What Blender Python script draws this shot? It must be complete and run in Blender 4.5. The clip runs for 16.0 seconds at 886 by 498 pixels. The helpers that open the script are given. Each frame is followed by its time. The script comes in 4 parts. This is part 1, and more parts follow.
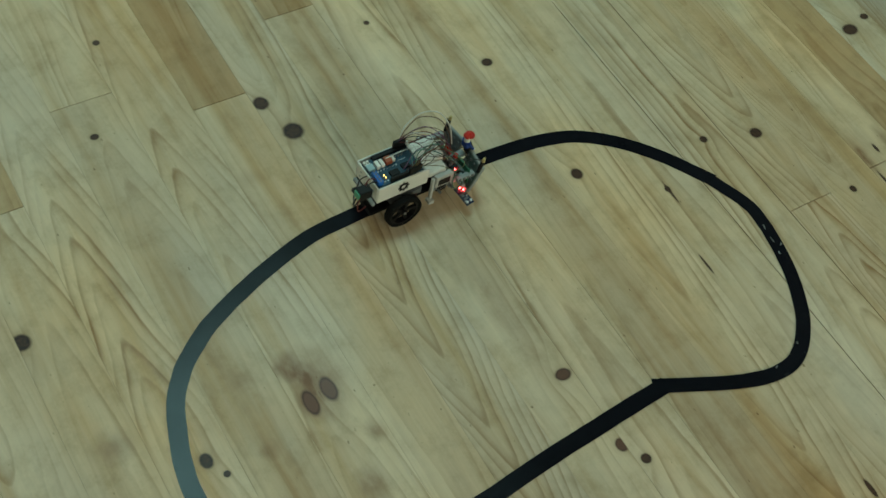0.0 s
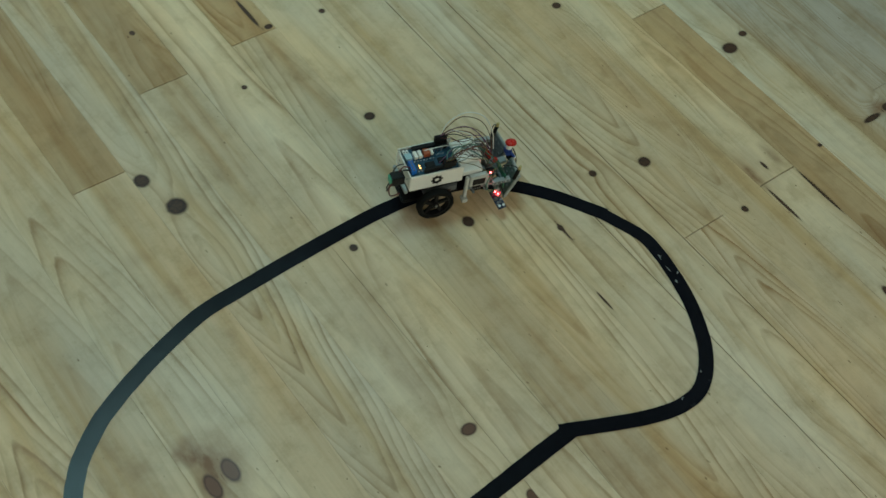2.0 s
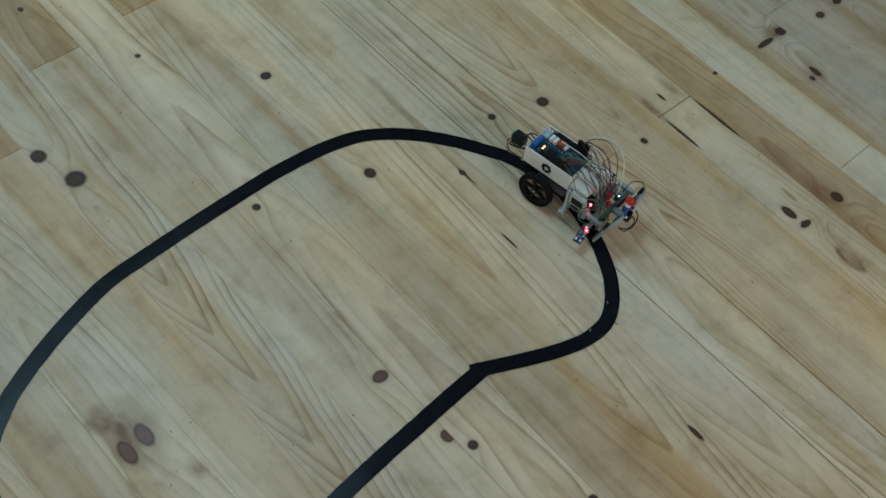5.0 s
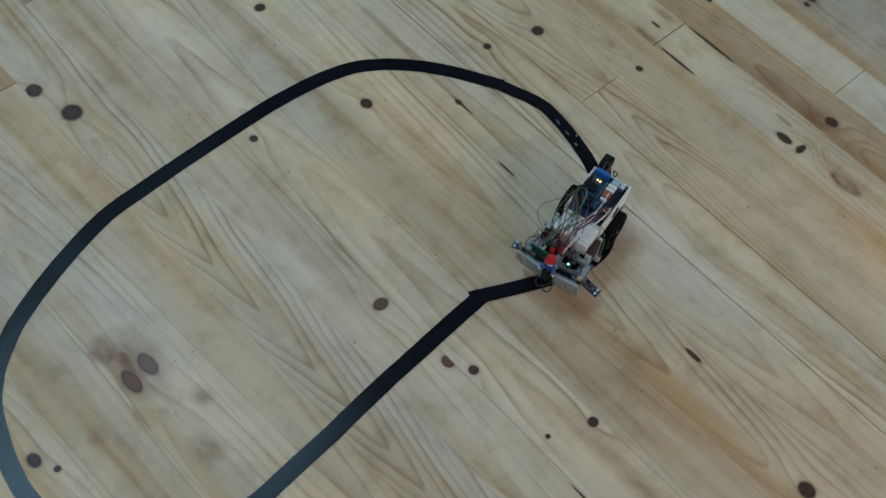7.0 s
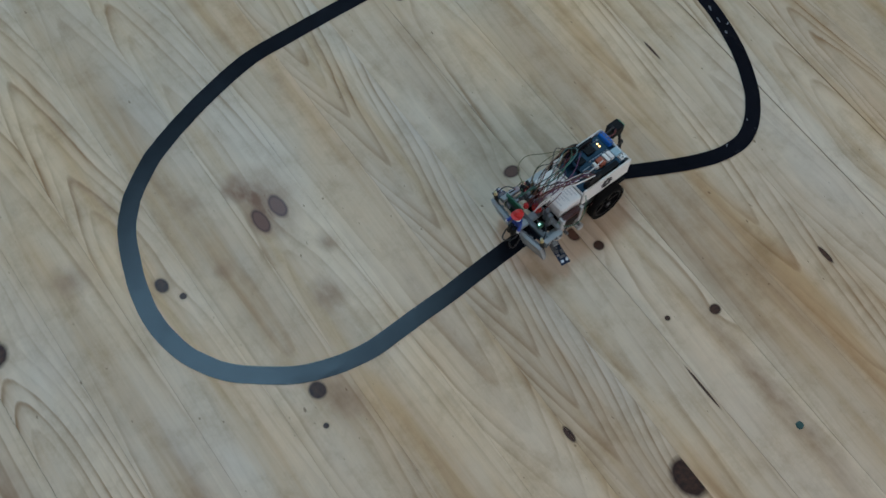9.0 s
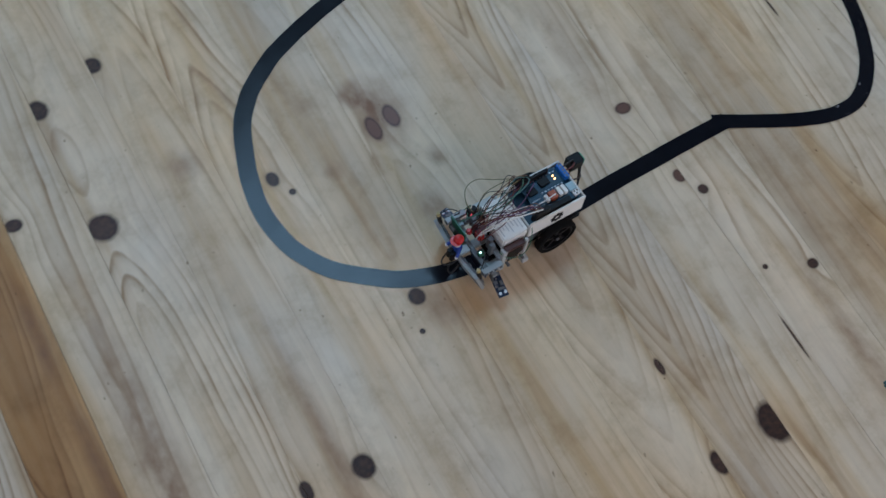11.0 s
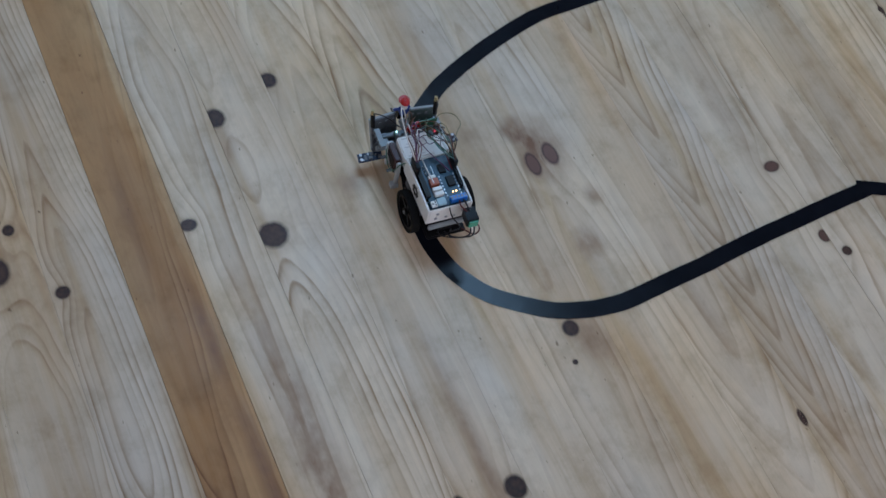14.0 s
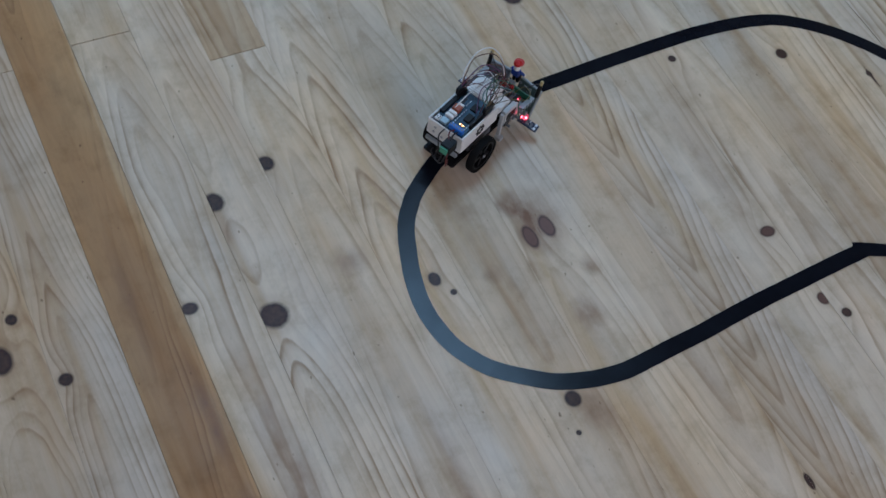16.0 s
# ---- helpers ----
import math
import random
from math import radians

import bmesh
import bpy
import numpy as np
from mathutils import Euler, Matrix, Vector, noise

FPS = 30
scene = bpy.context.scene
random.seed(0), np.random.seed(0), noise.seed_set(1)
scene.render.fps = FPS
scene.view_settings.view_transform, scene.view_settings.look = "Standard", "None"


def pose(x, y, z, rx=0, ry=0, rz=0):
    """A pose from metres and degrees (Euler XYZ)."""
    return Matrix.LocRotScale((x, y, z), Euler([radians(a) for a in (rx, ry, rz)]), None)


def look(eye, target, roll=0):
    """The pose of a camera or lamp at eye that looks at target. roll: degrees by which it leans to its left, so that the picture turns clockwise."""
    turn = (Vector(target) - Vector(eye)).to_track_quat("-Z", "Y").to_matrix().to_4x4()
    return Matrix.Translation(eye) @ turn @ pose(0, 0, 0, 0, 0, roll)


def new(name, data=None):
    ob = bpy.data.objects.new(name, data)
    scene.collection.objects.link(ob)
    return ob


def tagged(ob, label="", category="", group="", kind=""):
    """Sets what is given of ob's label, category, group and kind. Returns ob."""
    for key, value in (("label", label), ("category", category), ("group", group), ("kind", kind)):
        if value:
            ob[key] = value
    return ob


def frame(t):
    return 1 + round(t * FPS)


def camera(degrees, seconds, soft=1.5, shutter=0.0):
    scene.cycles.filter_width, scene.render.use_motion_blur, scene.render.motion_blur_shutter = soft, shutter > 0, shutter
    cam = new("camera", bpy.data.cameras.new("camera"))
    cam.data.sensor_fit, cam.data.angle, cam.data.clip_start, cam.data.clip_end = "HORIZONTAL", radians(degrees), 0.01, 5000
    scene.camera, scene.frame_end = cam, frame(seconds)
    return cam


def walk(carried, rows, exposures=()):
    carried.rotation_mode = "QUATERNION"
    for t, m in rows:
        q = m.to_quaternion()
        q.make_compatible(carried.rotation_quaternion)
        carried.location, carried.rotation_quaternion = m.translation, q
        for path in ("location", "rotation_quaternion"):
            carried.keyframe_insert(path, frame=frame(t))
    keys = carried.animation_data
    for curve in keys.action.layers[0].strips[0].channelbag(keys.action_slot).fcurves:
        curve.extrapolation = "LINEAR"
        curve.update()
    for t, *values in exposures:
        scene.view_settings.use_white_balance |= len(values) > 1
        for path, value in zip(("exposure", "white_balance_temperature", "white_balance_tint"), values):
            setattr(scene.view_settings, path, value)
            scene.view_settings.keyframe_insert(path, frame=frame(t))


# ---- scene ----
cam = camera(38.16, 16.0, soft=1.5, shutter=0.5)
EYE_ROWS = [
    (0.0, 0.0092, -0.0068, 1.6624, 35.158, -7.606, -31.035),
    (0.5, 0.0349, -0.0067, 1.6715, 34.880, -7.161, -32.551),
    (1.0, 0.0592, 0.0014, 1.6804, 35.023, -7.528, -33.286),
    (1.5, 0.0861, 0.0044, 1.6841, 36.074, -7.590, -34.784),
    (2.0, 0.1097, 0.0020, 1.6887, 36.772, -6.384, -37.052),
    (2.5, 0.1206, -0.0029, 1.6933, 36.888, -6.116, -39.096),
    (3.0, 0.1335, -0.0091, 1.6928, 37.013, -5.552, -39.986),
    (3.5, 0.1485, -0.0276, 1.6877, 37.114, -4.779, -40.936),
    (4.0, 0.1567, -0.0490, 1.6873, 36.994, -5.051, -41.204),
    (6.5, 0.1340, -0.0840, 1.6950, 33.851, -5.951, -42.696),
    (7.0, 0.1240, -0.0870, 1.6820, 33.439, -5.437, -42.668),
    (7.5, 0.1150, -0.1180, 1.6680, 32.963, -3.932, -43.300),
    (8.0, 0.1160, -0.1310, 1.6490, 31.781, -2.850, -44.287),
    (8.5, 0.0610, -0.1142, 1.6129, 30.937, -4.826, -39.045),
    (9.0, 0.0731, -0.1274, 1.6308, 29.232, -3.876, -35.100),
    (11.5, -0.1341, -0.1444, 1.5927, 26.971, -6.865, -26.372),
    (12.0, -0.1965, -0.1329, 1.5937, 25.749, -9.049, -24.310),
    (12.5, -0.2302, -0.1380, 1.5859, 26.481, -8.605, -24.774),
    (13.0, -0.2575, -0.1244, 1.6038, 27.247, -8.979, -23.354),
    (13.5, -0.2814, -0.1111, 1.5960, 28.152, -8.872, -23.225),
    (14.0, -0.2904, -0.1120, 1.5945, 30.224, -7.920, -24.339),
    (14.5, -0.3062, -0.1228, 1.5880, 32.174, -7.581, -24.606),
    (15.0, -0.3058, -0.1233, 1.5840, 32.430, -7.525, -23.731),
    (15.5, -0.2937, -0.1250, 1.5934, 32.841, -7.047, -24.488),
    (16.0, -0.2808, -0.1304, 1.6038, 33.970, -6.483, -25.723),
]
EXPOSURES = [(0.0, 0.12, 7780, -15), (3.5, 0.13, 6740, -1), (7.0, 0.18, 6130, 12), (9.0, 0.20, 5980, 16), (12.5, 0.26, 5760, 23), (16.0, 0.19, 5660, 24)]
walk(cam, [(t, pose(x, y, z, rx, ry, rz)) for t, x, y, z, rx, ry, rz in EYE_ROWS], EXPOSURES)

# ---- world and light ----
world = bpy.data.worlds.new("daylight")
scene.world = world
world.use_nodes = True
sky = world.node_tree.nodes.new("ShaderNodeTexSky")
sky.sky_type, sky.sun_disc = "NISHITA", False
sky.sun_elevation, sky.sun_rotation = radians(40), radians(200)
backdrop = world.node_tree.nodes["Background"]
backdrop.inputs["Strength"].default_value = 0.1
world.node_tree.links.new(sky.outputs[0], backdrop.inputs[0])

ROOM = (-2.6, 4.0, -2.4, 4.2, 3.3)  # x0, x1, y0, y1, height
LIGHTS = [  # name, place, target, width, height, watts, colour
    ("ceiling_panel_light", (1.03, 2.15, 3.24), (1.03, 2.15, 0.0), 1.33, 0.99, 33, (0.42, 0.79, 1.0)),
    # added fill lights; their windows are invented to even out the floor's brightness
    ("fill_light_west", (-2.56, -0.2, 1.6), (0.1, 0.2, 0.0), 2.2, 1.3, 10, (1.0, 0.97, 0.92)),
    ("fill_light_north", (1.3, 4.16, 1.65), (1.6, 0.7, 0.0), 2.8, 1.3, 13, (1.0, 0.97, 0.92)),
    ("fill_light_south", (1.3, -2.36, 1.6), (1.5, 0.7, 0.0), 2.6, 1.3, 29, (1.0, 0.97, 0.92)),
]
for title, place, aim, wide, high, watts, tone in LIGHTS:
    data = bpy.data.lights.new(title, "AREA")
    data.shape, data.size, data.size_y, data.energy, data.color = "RECTANGLE", wide, high, watts, tone
    new(title, data).matrix_world = look(place, aim)


# ---- materials ----
def material(name, base, rough=0.5, metal=0.0, spread=0.12, scale=60.0, bump=0.0, coat=0.0, glow=None, power=0.0, clear=0.0, spec=0.5, vary=1.0):
    """A principled surface with blotchy variation of tone and roughness at two scales."""
    mat = bpy.data.materials.new(name)
    mat.use_nodes = True
    tree = mat.node_tree
    b = tree.nodes["Principled BSDF"]
    b.inputs["Metallic"].default_value = metal
    b.inputs["Coat Weight"].default_value = coat
    b.inputs["Specular IOR Level"].default_value = spec
    b.inputs["Transmission Weight"].default_value = clear
    where = tree.nodes.new("ShaderNodeTexCoord")
    coarse, fine = tree.nodes.new("ShaderNodeTexNoise"), tree.nodes.new("ShaderNodeTexNoise")
    coarse.inputs["Scale"].default_value, fine.inputs["Scale"].default_value = scale, scale * 9
    fine.inputs["Detail"].default_value = 4
    both = tree.nodes.new("ShaderNodeMath")
    both.operation = "ADD"
    for n in (coarse, fine):
        tree.links.new(where.outputs["Object"], n.inputs["Vector"])
    tree.links.new(coarse.outputs["Fac"], both.inputs[0])
    tree.links.new(fine.outputs["Fac"], both.inputs[1])
    tone = tree.nodes.new("ShaderNodeMapRange")
    tone.inputs["From Min"].default_value, tone.inputs["From Max"].default_value = 0.6, 1.4
    tone.inputs["To Min"].default_value, tone.inputs["To Max"].default_value = 1 - spread, 1 + spread
    tree.links.new(both.outputs[0], tone.inputs["Value"])
    mix = tree.nodes.new("ShaderNodeVectorMath")
    mix.operation = "SCALE"
    mix.inputs[0].default_value = base
    tree.links.new(tone.outputs[0], mix.inputs["Scale"])
    tree.links.new(mix.outputs[0], b.inputs["Base Color"])
    gloss = tree.nodes.new("ShaderNodeMapRange")
    gloss.inputs["From Min"].default_value, gloss.inputs["From Max"].default_value = 0.6, 1.4
    gloss.inputs["To Min"].default_value, gloss.inputs["To Max"].default_value = max(rough - 0.1 * vary, 0.03), min(rough + 0.12 * vary, 1)
    tree.links.new(both.outputs[0], gloss.inputs["Value"])
    tree.links.new(gloss.outputs[0], b.inputs["Roughness"])
    if bump:
        relief = tree.nodes.new("ShaderNodeBump")
        relief.inputs["Strength"].default_value, relief.inputs["Distance"].default_value = bump, 0.001
        tree.links.new(fine.outputs["Fac"], relief.inputs["Height"])
        tree.links.new(relief.outputs[0], b.inputs["Normal"])
    if glow:
        b.inputs["Emission Color"].default_value = (*glow, 1)
        b.inputs["Emission Strength"].default_value = power
    return mat


def ramp(tree, source, stops):
    node = tree.nodes.new("ShaderNodeValToRGB")
    points = node.color_ramp.elements
    while len(points) < len(stops):
        points.new(0.5)
    for p, (at, colour) in zip(points, stops):
        p.position, p.color = at, (*colour, 1)
    tree.links.new(source, node.inputs[0])
    return node.outputs[0]


def maths(tree, kind, a, b):
    node = tree.nodes.new("ShaderNodeMath")
    node.operation = kind
    for slot, v in zip(node.inputs, (a, b)):
        if isinstance(v, (int, float)):
            slot.default_value = v
        else:
            tree.links.new(v, slot)
    return node.outputs[0]


def blend(tree, kind, fac, a, b):
    node = tree.nodes.new("ShaderNodeMix")
    node.data_type, node.blend_type = "RGBA", kind
    for slot, v in ((node.inputs[0], fac), (node.inputs[6], a), (node.inputs[7], b)):
        if isinstance(v, (int, float)):
            slot.default_value = v
        elif isinstance(v, tuple):
            slot.default_value = (*v, 1)
        else:
            tree.links.new(v, slot)
    return node.outputs[2]


def pine(name, pale, late, strength=1.0, least=0.1):
    """Varnished pine: year rings from the plank's own ring field, dark knots from its knot field, grain, stains and pores."""
    mat = bpy.data.materials.new(name)
    mat.use_nodes = True
    tree = mat.node_tree
    b = tree.nodes["Principled BSDF"]

    def field(title):
        n = tree.nodes.new("ShaderNodeAttribute")
        n.attribute_name = title
        return n.outputs["Fac"]

    def speckle(scale, stretch, detail=4.0, rough=0.55):
        where = tree.nodes.new("ShaderNodeTexCoord")
        bend = tree.nodes.new("ShaderNodeMapping")
        bend.inputs["Scale"].default_value = stretch
        n = tree.nodes.new("ShaderNodeTexNoise")
        n.inputs["Scale"].default_value, n.inputs["Detail"].default_value, n.inputs["Roughness"].default_value = scale, detail, rough
        tree.links.new(where.outputs["Object"], bend.inputs[0])
        tree.links.new(bend.outputs[0], n.inputs["Vector"])
        return n.outputs["Fac"]

    luck = tree.nodes.new("ShaderNodeObjectInfo").outputs["Random"]
    wobble = maths(tree, "MULTIPLY", maths(tree, "SUBTRACT", speckle(34, (1, 0.22, 1), 4), 0.5), 0.5)
    year = maths(tree, "ADD", field("ring"), wobble)
    wave = maths(tree, "FRACT", year, 0)
    line = ramp(tree, wave, [(0.0, (0, 0, 0)), (0.36, (0.08, 0.08, 0.08)), (0.64, (0.4, 0.4, 0.4)), (0.86, (1, 1, 1)), (0.93, (0.75, 0.75, 0.75)), (1.0, (0.0, 0.0, 0.0))])
    each = tree.nodes.new("ShaderNodeTexWhiteNoise")
    each.noise_dimensions = "1D"
    tree.links.new(maths(tree, "FLOOR", year, 0), each.inputs["W"])
    line = maths(tree, "MULTIPLY", line, maths(tree, "ADD", maths(tree, "MULTIPLY", each.outputs["Value"], 0.85), 0.2))
    worn = ramp(tree, speckle(60, (1, 0.08, 1), 5, 0.65), [(0.34, (0.55, 0.55, 0.55)), (0.6, (1, 1, 1))])
    line = maths(tree, "MULTIPLY", line, worn)
    patchy = ramp(tree, speckle(6, (1.2, 0.28, 1), 3), [(0.42, (least, least, least)), (0.6, (1, 1, 1))])
    amount = maths(tree, "MULTIPLY", maths(tree, "MULTIPLY", line, patchy), maths(tree, "MULTIPLY", maths(tree, "ADD", luck, 1.0), 0.58 * strength))
    base = blend(tree, "MIX", amount, pale, late)
    # broad tone: heartwood streaks, plank to plank
    streak = ramp(tree, speckle(5, (1.6, 0.12, 1), 3), [(0.42, (0, 0, 0)), (0.68, (1, 1, 1))])
    base = blend(tree, "MIX", maths(tree, "MULTIPLY", streak, 0.38), base, tuple(c * k for c, k in zip(late, (1.0, 0.9, 0.8))))
    base = blend(tree, "MULTIPLY", 1.0, base, ramp(tree, luck, [(0.0, (0.93, 0.92, 0.91)), (0.35, (1.0, 0.97, 0.93)), (0.7, (1.0, 1.0, 1.0)), (1.0, (1.04, 1.04, 1.05))]))
    hue = ramp(tree, speckle(3.2, (1.3, 0.5, 1), 4), [(0.34, (1.06, 0.97, 0.85)), (0.5, (1, 1, 1)), (0.66, (0.93, 0.99, 1.09))])
    base = blend(tree, "MULTIPLY", 1.0, base, hue)
    band = ramp(tree, speckle(17, (1, 0.05, 1), 4, 0.55), [(0.34, (1.07, 1.09, 1.13)), (0.5, (1, 1, 1)), (0.66, (0.8, 0.69, 0.54))])
    base = blend(tree, "MULTIPLY", 0.9, base, band)
    fibre = ramp(tree, speckle(220, (1, 0.03, 1), 5, 0.7), [(0.3, (0.92, 0.91, 0.9)), (0.7, (1.04, 1.04, 1.04))])
    base = blend(tree, "MULTIPLY", 0.8, base, fibre)
    mottle = ramp(tree, speckle(16, (1, 0.8, 1), 7, 0.7), [(0.34, (0.84, 0.81, 0.76)), (0.5, (1, 1, 1)), (0.68, (1.06, 1.06, 1.07))])
    base = blend(tree, "MULTIPLY", 1.0, base, mottle)
    grime = ramp(tree, speckle(9, (1, 0.6, 1), 6, 0.65), [(0.54, (1, 1, 1)), (0.7, (0.76, 0.75, 0.73))])
    base = blend(tree, "MULTIPLY", 0.6, base, grime)
    pores = ramp(tree, speckle(130, (1, 0.45, 1), 1), [(0.755, (1, 1, 1)), (0.8, (0.35, 0.28, 0.22))])
    base = blend(tree, "MULTIPLY", 0.8, base, pores)
    # a strip of sapwood, stains, then knots on top of all
    base = blend(tree, "MIX", ramp(tree, maths(tree, "ADD", field("sap"), maths(tree, "MULTIPLY", speckle(40, (1, 0.25, 1), 4), 0.3)), [(0.6, (0, 0, 0)), (0.72, (1, 1, 1))]), base, blend(tree, "MULTIPLY", 1.0, base, (1.2, 1.36, 1.65)))
    stain = maths(tree, "MULTIPLY", field("stain"), maths(tree, "ADD", maths(tree, "MULTIPLY", speckle(45, (1, 0.5, 1), 5), 2.2), -0.2))
    base = blend(tree, "MIX", stain, base, (0.22, 0.108, 0.052))
    spot = tree.nodes.new("ShaderNodeAttribute")
    spot.attribute_name = "knot"
    flat, reach, tone = tree.nodes.new("ShaderNodeVectorMath"), tree.nodes.new("ShaderNodeVectorMath"), tree.nodes.new("ShaderNodeSeparateXYZ")
    flat.operation, reach.operation = "MULTIPLY", "LENGTH"
    flat.inputs[1].default_value = (1, 1, 0)
    tree.links.new(spot.outputs["Vector"], flat.inputs[0])
    tree.links.new(flat.outputs[0], reach.inputs[0])
    tree.links.new(spot.outputs["Vector"], tone.inputs[0])
    span = maths(tree, "MAXIMUM", reach.outputs["Value"], maths(tree, "SUBTRACT", field("near"), 0.08))
    rim = maths(tree, "ADD", span, maths(tree, "MULTIPLY", maths(tree, "SUBTRACT", speckle(110, (1, 1, 1), 4), 0.5), 0.06))
    halo = ramp(tree, rim, [(0.3, (1, 1, 1)), (0.58, (0, 0, 0))])
    core = ramp(tree, rim, [(0.26, (1, 1, 1)), (0.36, (0, 0, 0))])
    base = blend(tree, "MIX", maths(tree, "MULTIPLY", halo, 0.22), base, (0.24, 0.14, 0.07))
    heart = blend(tree, "MIX", ramp(tree, speckle(160, (1, 1, 1), 4), [(0.35, (0, 0, 0)), (0.65, (1, 1, 1))]), (0.016, 0.008, 0.006), (0.06, 0.025, 0.014))
    heart = blend(tree, "MIX", tone.outputs["Z"], heart, (0.2, 0.098, 0.068))
    heart = blend(tree, "MIX", maths(tree, "MULTIPLY", ramp(tree, rim, [(0.14, (1, 1, 1)), (0.24, (0, 0, 0))]), 0.15), heart, (0.13, 0.072, 0.046))
    edge = ramp(tree, rim, [(0.2, (0, 0, 0)), (0.27, (1, 1, 1)), (0.32, (0, 0, 0))])
    heart = blend(tree, "MIX", maths(tree, "MULTIPLY", edge, 0.7), heart, (0.035, 0.016, 0.012))
    base = blend(tree, "MIX", core, base, heart)
    tree.links.new(base, b.inputs["Base Color"])
    tree.links.new(ramp(tree, speckle(14, (1, 0.5, 1), 5), [(0.3, (0.38, 0.38, 0.38)), (0.7, (0.6, 0.6, 0.6))]), b.inputs["Roughness"])
    b.inputs["Specular IOR Level"].default_value = 0.33
    relief = tree.nodes.new("ShaderNodeBump")
    relief.inputs["Strength"].default_value, relief.inputs["Distance"].default_value = 0.25, 0.0006
    tree.links.new(maths(tree, "SUBTRACT", maths(tree, "MULTIPLY", fibre, 0.6), maths(tree, "MULTIPLY", line, 0.5)), relief.inputs["Height"])
    tree.links.new(relief.outputs[0], b.inputs["Normal"])
    return mat


PINE = pine("pale_pine", (0.71, 0.58, 0.405), (0.38, 0.235, 0.115), 1.0, 0.06)
PINE_BOLD = pine("wide_grained_pine", (0.71, 0.58, 0.41), (0.36, 0.225, 0.115), 1.2, 0.25)
PINE_CRISP = pine("crisp_grained_pine", (0.71, 0.6, 0.45), (0.31, 0.19, 0.095), 1.5, 0.6)
PINE_GREY = pine("weathered_pine", (0.54, 0.475, 0.385), (0.35, 0.245, 0.14), 1.3, 0.2)
PINE_ASH = pine("bleached_pine", (0.66, 0.61, 0.50), (0.42, 0.33, 0.22), 0.8, 0.15)
PINE_BROWN = pine("heartwood_pine", (0.51, 0.305, 0.13), (0.21, 0.1, 0.035), 1.3, 0.2)
PINE_TAN = pine("tan_pine", (0.55, 0.405, 0.245), (0.33, 0.185, 0.075), 1.2, 0.2)
GAP = material("seam_dust", (0.14, 0.095, 0.06), 0.9)
PLASTER = material("wall_plaster", (0.6, 0.59, 0.56), 0.85, scale=4, spread=0.05)
CEILING = material("dark_ceiling_grey", (0.2, 0.2, 0.19), 0.9, scale=4, spread=0.05)
DIFFUSER = material("lit_diffuser", (0.8, 0.8, 0.8), 0.6, glow=(0.6, 0.85, 1.0), power=1.2)
FRAME = material("white_paint", (0.78, 0.78, 0.76), 0.5)
TAPE = material("black_vinyl_tape", (0.006, 0.007, 0.011), 0.2, spread=0.25, scale=7, spec=0.18, vary=0.65)
GLINT = material("painted_glint", (0.2, 0.21, 0.23), 0.25)
PALEGREY = material("pale_grey_plastic", (0.5, 0.51, 0.5), 0.4, spread=0.08)
WHITE = material("white_plastic", (0.78, 0.77, 0.73), 0.42, spread=0.06)
GREY = material("light_grey_plastic", (0.29, 0.32, 0.33), 0.4, spread=0.08)
DARKGREY = material("dark_grey_plastic", (0.13, 0.14, 0.15), 0.4)
BLACK = material("black_plastic", (0.008, 0.008, 0.009), 0.45, spec=0.22)
RUBBER = material("tyre_rubber", (0.007, 0.007, 0.007), 0.8, bump=0.3, scale=120, spec=0.12)
BLUE = material("blue_circuit_board", (0.006, 0.045, 0.085), 0.4, spread=0.25, scale=120)
DEEPBLUE = material("dark_blue_circuit_board", (0.01, 0.026, 0.065), 0.35, spread=0.25, scale=120)
TERMINAL = material("blue_terminal", (0.01, 0.13, 0.5), 0.35)
GREEN = material("green_terminal", (0.06, 0.33, 0.2), 0.4)
GREENBOARD = material("green_circuit_board", (0.02, 0.13, 0.07), 0.4, spread=0.2, scale=120)
ORANGE = material("orange_relay", (0.36, 0.085, 0.035), 0.45)
RED = material("red_plastic", (0.5, 0.015, 0.012), 0.3)
MAROON = material("maroon_plastic", (0.06, 0.02, 0.018), 0.45)
METAL = material("tinned_metal", (0.45, 0.47, 0.5), 0.38, 1.0)
LENS = material("pale_clear_lens", (0.72, 0.8, 0.85), 0.12, spec=0.8)
GREYBOARD = material("grey_green_circuit_board", (0.07, 0.10, 0.09), 0.45, spread=0.25, scale=90)
SHADE_GREY = material("painted_shade_grey", (0.12, 0.13, 0.14), 0.45, spread=0.25, scale=90)
LED_WHITE = material("lit_white_diode", (0.8, 0.9, 0.85), 0.3, glow=(0.6, 1.0, 0.85), power=2.0)
TAN = material("tan_plastic", (0.45, 0.36, 0.16), 0.4)
PALEBLUE = material("pale_blue_label", (0.36, 0.52, 0.58), 0.5)
LED_RED = material("lit_red_diode", (0.6, 0.05, 0.05), 0.3, glow=(1.0, 0.06, 0.08), power=16.0)
LED_AMBER = material("lit_amber_diode", (0.8, 0.5, 0.2), 0.3, glow=(1.0, 0.5, 0.16), power=7.0)
WIRES = {
    "white": material("white_wire", (0.7, 0.68, 0.64), 0.45), "brown": material("brown_wire", (0.12, 0.055, 0.03), 0.5),
    "black": material("black_wire", (0.015, 0.015, 0.017), 0.45), "red": material("red_wire", (0.11, 0.016, 0.016), 0.5),
    "purple": material("purple_wire", (0.12, 0.04, 0.11), 0.45), "green": material("green_wire", (0.05, 0.16, 0.1), 0.45),
    "olive": material("olive_wire", (0.16, 0.14, 0.05), 0.45), "teal": material("teal_wire", (0.07, 0.17, 0.16), 0.45),
}


